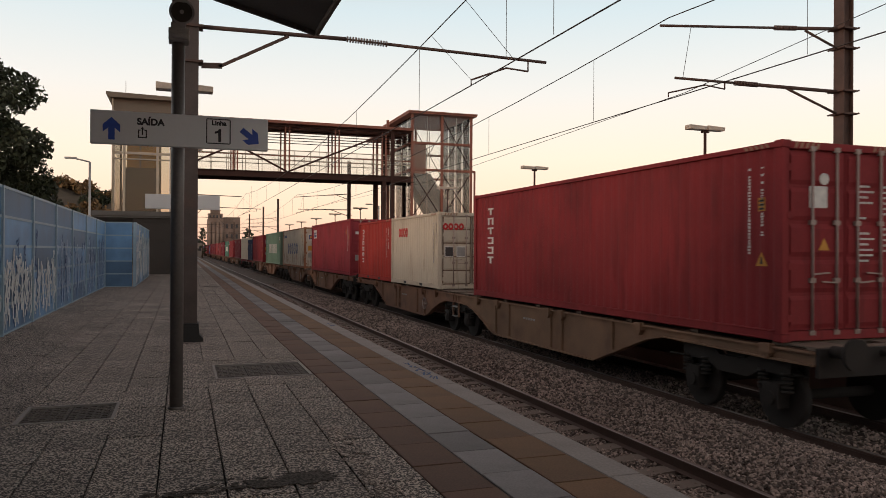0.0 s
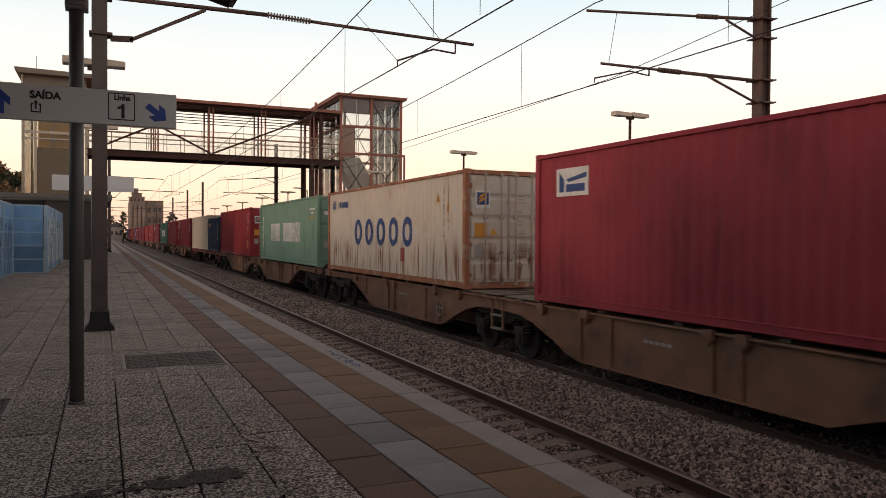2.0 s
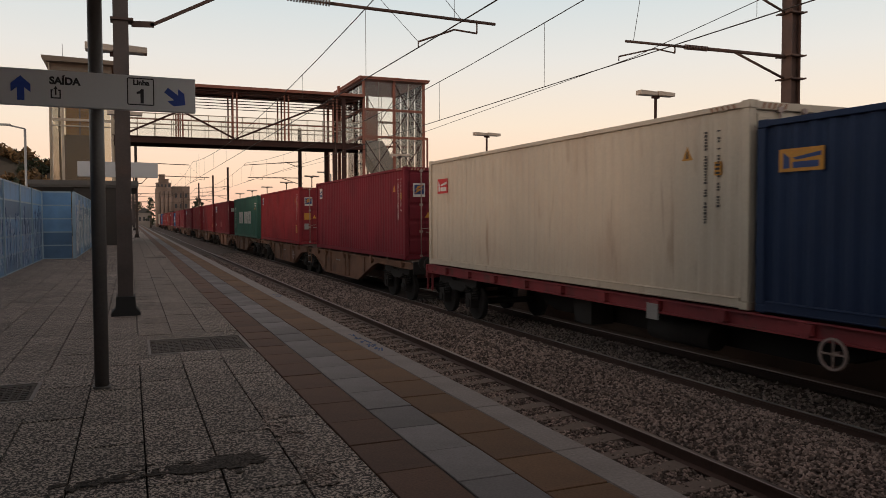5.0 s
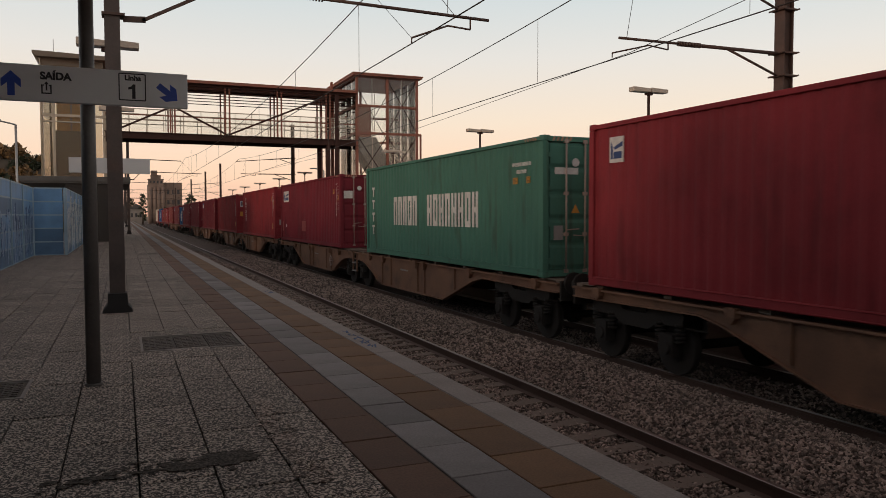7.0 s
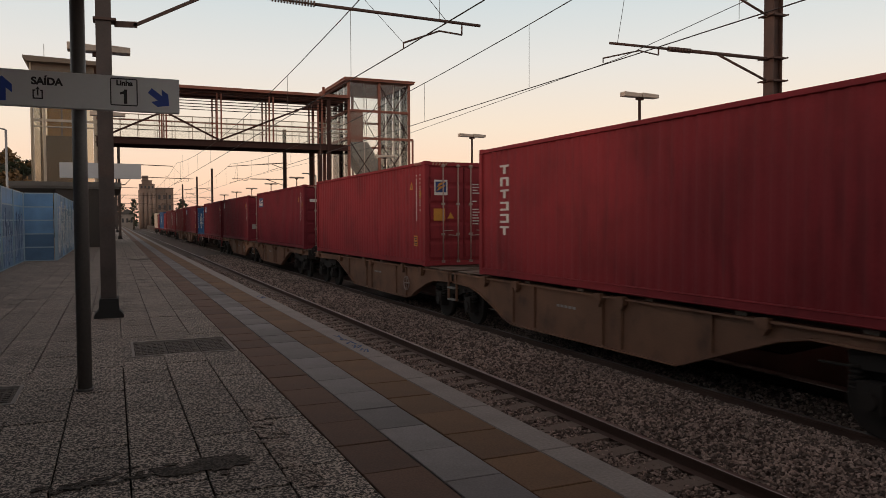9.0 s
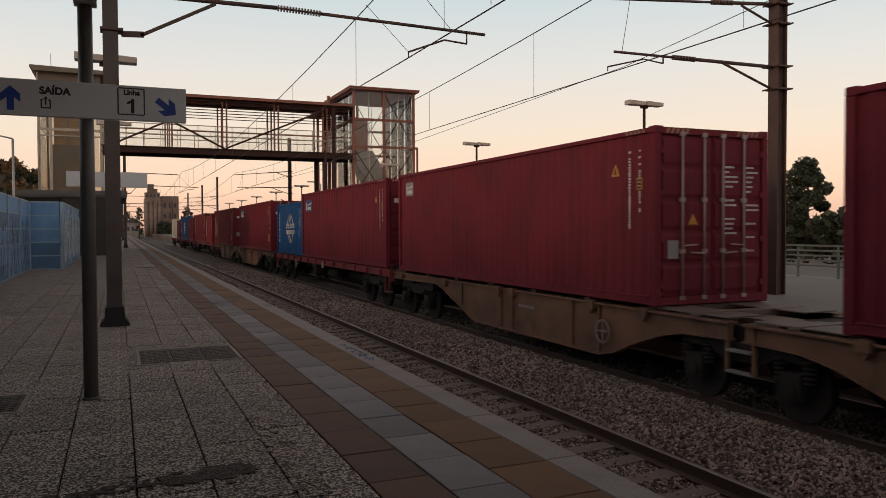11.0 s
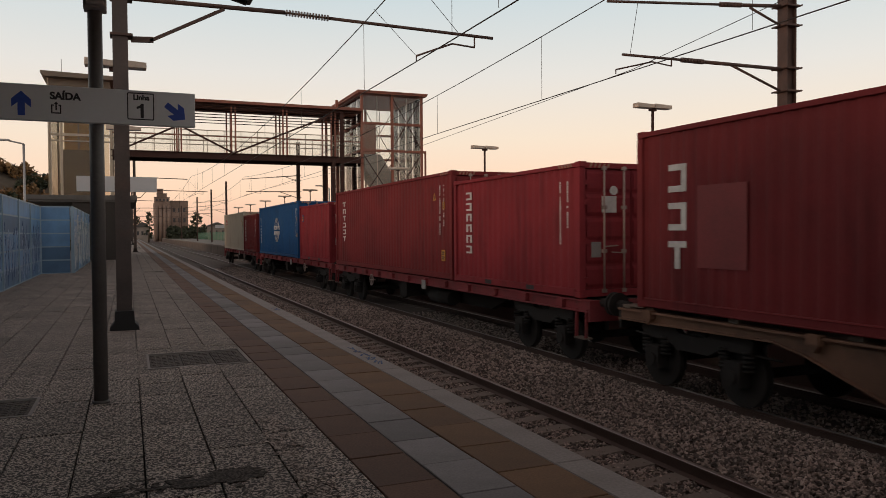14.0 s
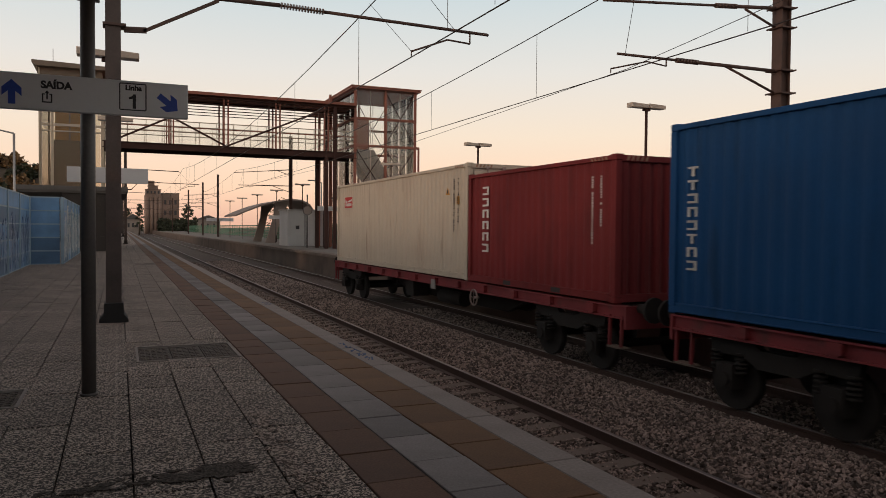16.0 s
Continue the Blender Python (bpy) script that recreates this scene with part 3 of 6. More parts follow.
def mast_left(y, x=-0.08, height=8.2, label="red-brown steel overhead line mast on dark plinth"):
    t = thing("overhead_line_mast", label, "mast", "overhead line masts", m=pose(x, y, 0))
    b = prism(B(), [(-0.115, -0.11), (0.115, -0.11), (0.115, -0.095), (0.098, -0.09), (0.098, 0.09), (0.115, 0.095), (0.115, 0.11), (-0.115, 0.11), (-0.115, 0.095), (-0.098, 0.09), (-0.098, -0.09), (-0.115, -0.095)], 2, 0.3, height)
    part("mast", b, M["mast_grey"], t)
    b = prism(B(), [(-0.22, 0), (0.22, 0), (0.215, 0.05), (0.15, 0.13), (0.14, 0.31), (-0.14, 0.31), (-0.15, 0.13), (-0.215, 0.05)], 1, -0.22, 0.22)
    part("plinth", b, M["black"], t, "dark painted tapered base")
    for z in (4.74, 5.34, 6.5):
        b = B()
        box(b, -0.15, 0.19, -0.15, 0.15, z - 0.02, z + 0.02)
        tube(b, (0.16, -0.17, z), (0.16, 0.17, z), 0.02)
        part("clamp", b, M["mast"], t)
    o = -x
    b = tube(B(), (0.16, 0, 5.36), (o + 2.58, 0, 5.39), 0.038, 12)
    part("cantilever_tube", b, M["mast"], t)
    insulator(t, (o + 2.58, 0, 5.39), (o + 3.36, 0, 5.37))
    b = tube(B(), (o + 3.36, 0, 5.37), (o + 6.61, 0, 5.31), 0.03, 12)
    part("cantilever_tube", b, M["mast"], t)
    b = beam(B(), (0.16, 0, 4.70), (0.5, 0, 4.72), 0.05, 0.09)
    beam(b, (0.45, 0, 4.70), (o + 1.55, 0, 5.34), 0.05, 0.05)
    part("strut", b, M["mast"], t)
    b = tube(B(), (o + 6.22, 0, 5.31), (o + 6.22, 0, 5.10), 0.016)
    tube(b, (o + 6.22, 0, 5.10), (o + 5.75, 0, 5.13), 0.018)
    tube(b, (o + 5.75, 0, 5.13), (o + 5.02, 0, 4.84), 0.018)
    tube(b, (o + 5.02, 0, 4.86), (o + 5.02, 0, 4.73), 0.012)
    part("registration_arm", b, M["mast"], t)
    b = tube(B(), (0.16, 0, 6.5), (o + 4.9, 0, 6.4), 0.035, 10)
    part("top_tube", b, M["mast"], t)
    b = tube(B(), (o + 5.9, 0, 5.33), (o + 4.9, 0, 6.36), 0.006, 5)
    tube(b, (o + 5.02, 0, 4.84), (o + 4.2, 0, 5.62), 0.005, 5)
    tube(b, (o + 5.75, 0, 5.33), (o + 5.75, 0, 7.4), 0.006, 5)
    part("hanger", b, M["wire"], t)

def mast_right(y, x=13.84, height=9.5):
    t = thing("overhead_line_mast", "red-brown boxed steel overhead line mast across the tracks", "mast", "overhead line masts", m=pose(x, y, 0))
    b = prism(B(), [(-0.14, -0.14), (-0.115, -0.14), (-0.115, -0.05), (0.115, -0.05), (0.115, -0.14), (0.14, -0.14), (0.14, 0.14), (0.115, 0.14), (0.115, 0.05), (-0.115, 0.05), (-0.115, 0.14), (-0.14, 0.14)], 2, 0.0, height)
    part("mast", b, M["mast"], t)
    for z in (4.67, 5.18, 6.14, 6.58):
        b = B()
        box(b, -0.21, 0.21, -0.19, 0.19, z - 0.02, z + 0.02)
        for s in (-1, 1):
            tube(b, (s * 0.2, -0.24, z), (s * 0.2, 0.24, z), 0.02)
        part("clamp", b, M["mast"], t)
    o = -x
    for z0, z1, xe, i0, i1 in ((5.17, 5.14, 9.36, 10.85, 11.45), (6.58, 6.18, 9.0, 11.9, 12.5)):
        zz = lambda q: z0 + (z1 - z0) * (q - 13.68) / (xe - 13.68)
        part("cantilever_tube", tube(B(), (-0.18, 0, z0), (o + i1, 0, zz(i1)), 0.04, 12), M["mast"], t)
        insulator(t, (o + i1, 0, zz(i1)), (o + i0, 0, zz(i0)))
        part("cantilever_tube", tube(B(), (o + i0, 0, zz(i0)), (o + xe, 0, z1), 0.028, 12), M["mast"], t)
    part("strut", tube(B(), (-0.18, 0, 4.67), (o + 12.2, 0, 5.15), 0.028, 10), M["mast"], t)
    part("strut", tube(B(), (-0.18, 0, 6.14), (o + 12.75, 0, 6.45), 0.028, 10), M["mast"], t)
    b = tube(B(), (o + 10.6, 0, 5.14), (o + 10.6, 0, 5.0), 0.016)
    tube(b, (o + 10.6, 0, 5.0), (o + 10.1, 0, 5.05), 0.016)
    tube(b, (o + 10.1, 0, 5.05), (o + 9.2, 0, 4.82), 0.016)
    tube(b, (o + 9.2, 0, 4.82), (o + 9.2, 0, 4.73), 0.012)
    part("registration_arm", b, M["mast"], t)
    part("hanger", tube(B(), (o + 9.55, 0, 5.15), (o + 9.75, 0, 6.25), 0.006, 5), M["wire"], t)

MASTY = [13.3, 66.4, 119.5, 172.6, 225.7]
for i, y in enumerate(MASTY):
    mast_left(y if i != 1 else 71.0, -0.08 if i == 0 else 0.52)
    mast_right(y - (0.4 if i == 0 else 0))
mast_right(142.0)

def overhead_wires(x, y_off, name):
    """Messenger wire with sag, contact wire and droppers, from mast to mast."""
    t = thing("overhead_wire", name, "wire", "overhead wires", "structure")
    ys = [MASTY[0] - 53.1] + MASTY
    seg = []
    for a, b2 in zip(ys, ys[1:]):
        n = 14
        for i in range(n):
            u = i / n
            seg.append((a + (b2 - a) * u + y_off, 6.36 - 4 * 0.75 * u * (1 - u)))
    bm = B()
    for (ya, za), (yb, zb) in zip(seg, seg[1:]):
        tube(bm, (x, ya, za), (x, yb, zb), 0.012, 5)
    part("messenger_wire", bm, M["wire"], t)
    st = 0.2
    bm = B()
    for k, (a, b2) in enumerate(zip(ys, ys[1:])):
        s0, s1 = (st, -st) if k % 2 else (-st, st)
        tube(bm, (x + s0 * 0.5, a + y_off, 4.72), (x + s1 * 0.5, b2 + y_off, 4.72), 0.0115, 5)
    part("contact_wire", bm, M["wire"], t)
    for a, b2 in zip(ys[:3], ys[1:4]):
        for i in range(8):
            u = (i + 0.45) / 8
            y = a + (b2 - a) * u + y_off
            z = 6.36 - 4 * 0.75 * u * (1 - u)
            if y > 2:
                part("dropper", tube(B(), (x, y, 4.72), (x, y, z), 0.006, 4), M["wire"], t)
overhead_wires(4.9, 0.0, "messenger and contact wire over the empty track")
overhead_wires(9.2, -0.4, "messenger and contact wire over the train")

def feeder():
    t = thing("overhead_wire", "thin loose return wire beside the catenary", "wire", "overhead wires", "structure")
    bm = B()
    p = [(9.9, 6.0, 5.55), (9.6, 12.9, 4.85), (9.5, 30.0, 4.45), (9.5, 60.0, 4.9)]
    for a, b2 in zip(p, p[1:]):
        tube(bm, a, b2, 0.007, 5)
    part("wire_strand", bm, M["wire"], t)
feeder()

# ---- noise fence ----
def fence():
    t = thing("noise_fence", "blue metal panel fence with white graffiti along the platform", "fence", kind="structure")
    HT = 2.65
    rng = random.Random(11)
    def panel_run(p, q, name):
        """One bay from p to q: two posts, five panels, rails."""
        p, q = Vector((*p, 0)), Vector((*q, 0))
        d = (q - p)
        L = d.length
        ang = math.atan2(d.y, d.x)
        bay = thing("fence_bay", "", "", "")
        bay.parent = t
        bay.matrix_basis = Matrix.Translation(p) @ Matrix.Rotation(ang, 4, "Z")
        b = B()
        box(b, -0.05, 0.05, -0.06, 0.06, 0, HT + 0.02)
        part("fence_post", b, M["fence_frame"], bay)
        h = HT / 5
        for i in range(5):
            b = B()
            box(b, 0.055, L - 0.055, -0.02, 0.02, i * h + 0.03, (i + 1) * h - 0.02)
            part("panel", b, M["fence_blue"], bay)
        b = B()
        for i in range(6):
            box(b, 0.05, L - 0.05, -0.035, 0.035, max(0, i * h - 0.02), i * h + 0.03)
        part("fence_rail", b, M["fence_frame"], bay)
        return bay, L
    def scribble(bay, L, side, seed, ink, top, u0, u1, n, width):
        """Sprayed strokes between u0 and u1: mostly upright, looped and uneven."""
        r = random.Random(seed)
        for j in range(n):
            b = B()
            u, v = u0 + (u1 - u0) * (j + r.random()) / n, r.uniform(0.05, 0.5)
            pts = [(u, v)]
            end = top * r.uniform(0.6, 1.0)
            while v < end:
                v = min(v + r.uniform(-0.04, 0.22), HT - 0.1)
                u = min(max(u + r.gauss(0, 0.07), 0.08), L - 0.08)
                pts.append((u, max(v, 0.05)))
            if r.random() < 0.6:             # a hook at the top
                a = r.uniform(0, 6)
                for i in range(5):
                    a += 0.9
                    pts.append((min(max(u + 0.12 * math.cos(a), 0.08), L - 0.08), min(v + 0.1 * math.sin(a), HT - 0.1)))
            d = side * (0.0365 + 0.0004 * (j % 5))
            for (ua, va), (ub, vb) in zip(pts, pts[1:]):
                beam(b, (ua, d, va), (ub, d, vb), 0.004, width * r.uniform(0.6, 1.5))
            part("graffiti_stroke", b, ink, bay)
    ys = [-9.0, -6.0, -3.0, 0.0, 3.0, 6.0, 9.0, 11.9, 14.87, 17.74, 20.83, 23.8, 27.17, 30.27, 33.6]
    for i, (a, b2) in enumerate(zip(ys, ys[1:])):
        bay, L = panel_run((-3.24, a), (-3.24, b2), "bay")
        if a > 11:
            dense = a < 17.8
            scribble(bay, L, -1, i + 20, M["graffiti"] if dense else M["graffiti_lilac"], 1.35 if dense else 1.75, 0.1 if a > 14.8 else 2.0, L - 0.1, (12 if a < 14.8 else 26) if dense else 12, 0.05)
            scribble(bay, L, -1, i + 50, M["graffiti_blue"], 1.9, 0.3, L - 0.3, 2 if dense else 6, 0.035)
    panel_run((-3.24, 33.7), (-2.12, 33.7), "bay")
    ys = [33.7, 36.5, 39.3, 42.1, 44.9, 47.7]
    for i, (a, b2) in enumerate(zip(ys, ys[1:])):
        bay, L = panel_run((-2.08, a), (-2.08, b2), "bay")
        scribble(bay, L, -1, i + 80, M["graffiti"], 2.2, 0.1, L - 0.1, 14, 0.07)
fence()

# ---- footbridge and its towers ----
def footbridge():
    t = thing("footbridge", "rust-red steel footbridge with louvred roof across the tracks", "footbridge")
    Y0, Y1 = 55.0, 57.8
    for y in (Y0, Y1):
        b = prism(B(), [(y - 0.16, 6.74), (y + 0.16, 6.74), (y + 0.16, 6.79), (y + 0.05, 6.79), (y + 0.05, 7.14), (y + 0.16, 7.14), (y + 0.16, 7.19), (y - 0.16, 7.19),
                        (y - 0.16, 7.14), (y - 0.05, 7.14), (y - 0.05, 6.79), (y - 0.16, 6.79)], 0, -1.0, 16.4)
        part("girder", b, M["bridge_dark"], t)
    b = B()
    box(b, -1.0, 16.4, Y0 + 0.1, Y1 - 0.1, 7.02, 7.12)
    part("deck", b, M["concrete"], t)
    for x in (-0.4, 3.29, 6.92, 10.54, 14.1):
        for y in (Y0, Y1):
            for o in (-0.09, 0.09):
                b = B()
                box(b, x + o * 1.6 - 0.05, x + o * 1.6 + 0.05, y - 0.06, y + 0.06, 7.18, 10.62)
                part("post", b, M["bridge_red"], t)
    b = prism(B(), [(Y0 - 0.45, 10.62), (Y1 + 0.45, 10.62), (Y1 + 0.45, 10.8), ((Y0 + Y1) / 2, 10.98), (Y0 - 0.45, 10.82)], 0, -1.0, 16.3)
    part("roof", b, M["bridge_red"], t, "rust-red sheet metal roof")
    b = B()
    for y in (Y0, Y1):
        box(b, -1.0, 16.3, y - 0.08, y + 0.08, 10.44, 10.6)
    part("top_chord", b, M["bridge_dark"], t)
    for y in (Y0, Y1):
        for i in range(4):
            b = B()
            box(b, -1.0, 16.2, y - 0.10, y + 0.02, 9.62 + i * 0.21, 9.66 + i * 0.21)
            part("louvre", b, M["bridge_dark"], t)
        for z, m in ((8.05, "rail_cream"), (8.35, "bridge_red"), (8.75, "rail_cream")):
            b = B()
            box(b, -1.0, 16.2, y + 0.08, y + 0.13, z - 0.03, z + 0.03)
            part("handrail", b, M[m], t)
        for i in range(15):
            x = -0.6 + i * 1.15
            b = B()
            box(b, x - 0.02, x + 0.02, y + 0.08, y + 0.13, 7.18, 8.75)
            part("baluster", b, M["rail_cream"], t)
        b = B()
        box(b, -0.9, 16.0, y + 0.14, y + 0.15, 7.2, 8.7)
        o = part("glass_screen", b, M["glass"], t)
        o.visible_shadow = False
    for x0, x1, z0, z1 in ((3.3, 6.9, 9.0, 7.2), (6.95, 14.1, 7.2, 10.3), (-0.4, 3.3, 7.2, 9.0)):
        b = beam(B(), (x0, Y0 - 0.12, z0), (x1, Y0 - 0.12, z1), 0.08, 0.12)
        part("diagonal_brace", b, M["bridge_dark"], t)
    for x in (14.1, 14.75):
        for y in (Y0, Y1):
            b = B()
            box(b, x - 0.13, x + 0.13, y - 0.13, y + 0.13, 0, 6.76 if x < 14.5 else 10.5)
            part("column", b, M["bridge_dark"], t)
footbridge()

def stair_tower():
    t = thing("stair_tower", "glazed steel stair tower at the footbridge end with dark stair flight", "stair tower")
    x0, x1, y0, y1, z1 = 15.2, 21.1, 55.0, 62.0, 12.0
    xa = 16.3
    for x, y in ((xa, y0), (x1, y0), (x1, y1), (xa, y1), (15.3, y1), (15.3, y0 + 3.5), (18.7, y0), (18.7, y1)):
        b = B()
        box(b, x - 0.09, x + 0.09, y - 0.09, y + 0.09, 0, z1)
        part("corner_post", b, M["bridge_red"], t)
    b = B()
    box(b, xa - 0.35, x1 + 0.35, y0 - 0.35, y1 + 0.35, z1, z1 + 0.12)
    box(b, xa - 0.4, x1 + 0.4, y0 - 0.4, y1 + 0.4, z1 + 0.12, z1 + 0.2)
    part("roof", b, M["bridge_red"], t, "rust-red flat roof with overhang")
    b = B()
    box(b, 14.4, xa - 0.36, y0 + 2.4, y1 + 0.3, 10.7, 10.85)
    part("link_roof", b, M["bridge_red"], t)
    for z in (4.0, 7.75, 9.8):
        b = B()
        for y in (y0, y1):
            box(b, xa, x1 + (0.35 if z == 7.75 else 0), y - 0.07, y + 0.07, z - 0.09, z + 0.09)
        for x in (xa, x1):
            box(b, x - 0.07, x + 0.07, y0, y1, z - 0.09, z + 0.09)
        part("floor_beam", b, M["bridge_red"] if z > 5 else M["bridge_dark"], t)
    b = B()
    box(b, x1 + 0.25, x1 + 0.37, y0 - 0.06, y0 + 0.06, 0, 7.75)
    part("outer_post", b, M["bridge_red"], t)
    for (u0, v0, u1, v1) in ((xa, 0.2, 18.7, 4.0), (18.7, 0.2, xa, 4.0), (xa, 4.1, 18.7, 7.6), (18.7, 4.1, xa, 7.6), (18.7, 4.1, x1, 7.6), (x1, 4.1, 18.7, 7.6), (18.7, 7.9, x1, 11.9), (x1, 7.9, 18.7, 11.9)):
        for y in (y0, y1):
            part("cross_brace", beam(B(), (u0, y, v0), (u1, y, v1), 0.05), M["bridge_dark"], t)
    for y in (y0 + 0.12, y1 - 0.12):
        for i in range(4):
            for za, zb in ((0.3, 3.9), (4.1, 7.65), (7.85, 11.9)):
                b = B()
                xx = xa + 0.1 + i * 1.18
                box(b, xx, xx + 1.1, y - 0.01, y + 0.01, za, zb)
                o = part("glass_pane", b, M["glass"], t)
                o.visible_shadow = False
                if i:
                    b = B()
                    box(b, xx - 0.06, xx - 0.02, y - 0.03, y + 0.03, za, zb)
                    part("mullion", b, M["lamp_cream"], t)
    for x in (xa + 0.1, x1 - 0.1):
        for i in range(4):
            b = B()
            yy = y0 + 0.15 + i * 1.68
            box(b, x - 0.01, x + 0.01, yy, yy + 1.6, 4.1, 11.9)
            o = part("glass_pane", b, M["glass"], t)
            o.visible_shadow = False
    b = prism(B(), [(16.9, 7.6), (18.2, 7.6), (21.0, 3.2), (21.0, 1.9), (19.9, 2.0), (16.9, 6.6)], 1, 56.3, 58.3)
    part("stair_flight", b, M["concrete"], t, "dark grey sloping stair flight")
    b = B()
    box(b, 17.4, 18.6, 58.8, 59.4, 7.8, 10.4)
    part("lift_door_frame", b, M["bridge_red"], t)
stair_tower()

def lift_tower():
    t = thing("lift_tower", "tan and glass panelled lift tower with overhanging roof", "lift tower")
    x0, x1, y0, y1, zb, z1 = -4.62, -1.0, 55.0, 61.5, 3.9, 11.75
    b = B()
    box(b, x0, x1, y0 + 0.1, y1, 10.7, z1)
    part("upper_wall", b, M["tan"], t)
    b = B()
    box(b, -3.9, -1.9, y0 + 0.12, y1 - 0.4, zb, 7.1)
    part("lift_shaft", b, M["tan"], t)
    # panel added behind the glass; its colour carries the glazing's warm glow
    b = B()
    box(b, -3.8, -1.9, y0 + 0.35, y0 + 0.6, 7.1, 10.6)
    part("orange_panel", b, M["orange"], t)
    b = B()
    box(b, -3.0, -2.9, y0 + 0.3, y0 + 0.35, 7.1, 10.6)
    box(b, -3.8, -1.9, y0 + 0.3, y0 + 0.35, 9.0, 9.1)
    part("panel_bars", b, M["rail_cream"], t)
    for x in (x0, -3.95, -1.85, x1):
        for y in (y0, y1):
            b = B()
            box(b, x - 0.08, x + 0.08, y - 0.08, y + 0.08, zb, 10.7)
            part("post", b, M["rail_cream"], t)
    for za, zc in ((zb, 7.95), (8.16, 10.6)):
        for xa, xb in ((x0 + 0.1, -4.0), (-3.9, -1.9), (-1.8, x1 - 0.1)):
            b = B()
            box(b, xa, xb, y0 - 0.01, y0 + 0.01, za, zc)
            o = part("glass_pane", b, M["glass_dim"], t)
            o.visible_shadow = False
        b = B()
        box(b, x0 - 0.01, x0 + 0.01, y0 + 0.1, y1 - 0.1, za, zc)
        o = part("glass_pane", b, M["glass_dim"], t)
        o.visible_shadow = False
    b = B()
    box(b, x0 - 0.1, x1 + 0.6, y0 - 0.1, y0 + 0.1, 7.98, 8.14)
    box(b, x0 - 0.1, x1 + 0.6, y0 - 0.1, y0 + 0.1, 7.62, 7.70)
    part("floor_band", b, M["rail_cream"], t)
    b = prism(B(), [(x0 - 0.45, 11.9), (x0 - 0.2, 11.7), (x1 + 0.5, 11.7), (x1 + 0.5, 11.95), (x0 - 0.45, 12.05)], 1, y0 - 0.5, y1 + 0.5)
    part("roof", b, M["tan"], t)
    part("drain_pipe", tube(B(), (x0 - 0.05, y0 - 0.12, zb), (x0 - 0.05, y0 - 0.12, 11.65), 0.05), M["rail_cream"], t)
    part("antenna", tube(B(), (-3.9, y0 + 0.4, 11.9), (-3.9, y0 + 0.4, 13.0), 0.02, 5), M["zinc"], t)
    b = B()
    box(b, -5.4, 0.4, 50.0, 62.5, 3.5, 3.62)
    box(b, -5.5, 0.5, 49.9, 62.6, 3.62, 3.9)
    part("lower_canopy", b, M["roof_dark"], t, "dark slab canopy under the tower")
lift_tower()

def shutter_kiosk():
    t = thing("station_kiosk", "dark shuttered kiosk under the lift tower", "kiosk")
    b = B()
    box(b, -3.1, 0.0, 50.2, 60, 0, 3.5)
    part("wall", b, M["shutter"], t)
    for i in range(16):
        b = B()
        box(b, -3.05, -0.05, 50.14, 50.2, 0.1 + i * 0.21, 0.27 + i * 0.21)
        part("shutter_slat", b, M["shutter"], t)
shutter_kiosk()

# ---- across the tracks ----
def white_kiosk():
    t = thing("white_kiosk", "white painted technical kiosk with door on the far platform", "kiosk")
    b = B()
    box(b, 12.8, 16.2, 62.5, 66.0, 0, 2.95)
    part("wall", b, M["white_wall"], t, bevel=0.02)
    b = B()
    box(b, 12.7, 16.3, 62.4, 66.1, 2.95, 3.05)
    part("roof", b, M["zinc"], t)
    b = B()
    box(b, 14.15, 14.3, 62.44, 62.5, 0, 2.95)
    part("corner_strip", b, M["zinc"], t)
    b = B()
    box(b, 13.0, 13.9, 62.45, 62.5, 0.05, 2.2)
    d = part("door", b, M["white_wall"], t)
    b = B()
    box(b, 13.45, 13.75, 62.43, 62.45, 1.4, 1.7)
    part("notice", b, M["far_dark"], d)
white_kiosk()

def shelter():
    t = thing("platform_shelter", "weathered grey curved-roof platform shelter on slanted leg", "shelter")
    prof = [(10.4, 2.75), (11.5, 3.25), (12.8, 3.75), (14.2, 4.15), (15.6, 4.4), (16.8, 4.3), (17.6, 3.9), (18.0, 3.3)]
    out = prof + [(x, z - 0.16) for x, z in reversed(prof)]
    b = prism(B(), out, 1, 75.0, 84.0)
    part("roof", b, M["shelter_grey"], t)
    for y in (75.6, 83.2):
        b = prism(B(), [(13.3, 0), (14.2, 0), (14.9, 3.0), (15.8, 4.2), (14.2, 4.0), (14.1, 2.6)], 1, y, y + 0.3)
        part("slanted_leg", b, M["shelter_grey"], t)
shelter()

def post_sign(x, y, z, w, h, label, round_face=False):
    t = thing("platform_sign", label, "sign", "small far signs", m=pose(x, y, 0))
    part("post", tube(B(), (0, 0, 0), (0, 0, z + h), 0.05, 8), M["steel_dark"], t)
    if round_face:
        b = tube(B(), (0, -0.14, z), (0, -0.06, z), w, 20)
        part("clock_face", b, M["shelter_grey"], t)
        b = ring(B(), (0, -0.13, z), w, 0.05, 1)
        part("clock_rim", b, M["steel_dark"], t)
    else:
        b = B()
        box(b, -w / 2, w / 2, -0.1, -0.05, z, z + h)
        part("sign_board", b, M["sign_white"], t)
post_sign(13.2, 57.2, 2.85, 0.34, 1.2, "round white platform clock on dark post", True)
post_sign(14.9, 57.5, 2.85, 1.7, 0.35, "white direction sign board on post")
post_sign(14.0, 74.0, 2.35, 1.4, 0.35, "white direction sign board on post")
post_sign(14.2, 120.0, 2.4, 4.0, 0.5, "white name board on posts")

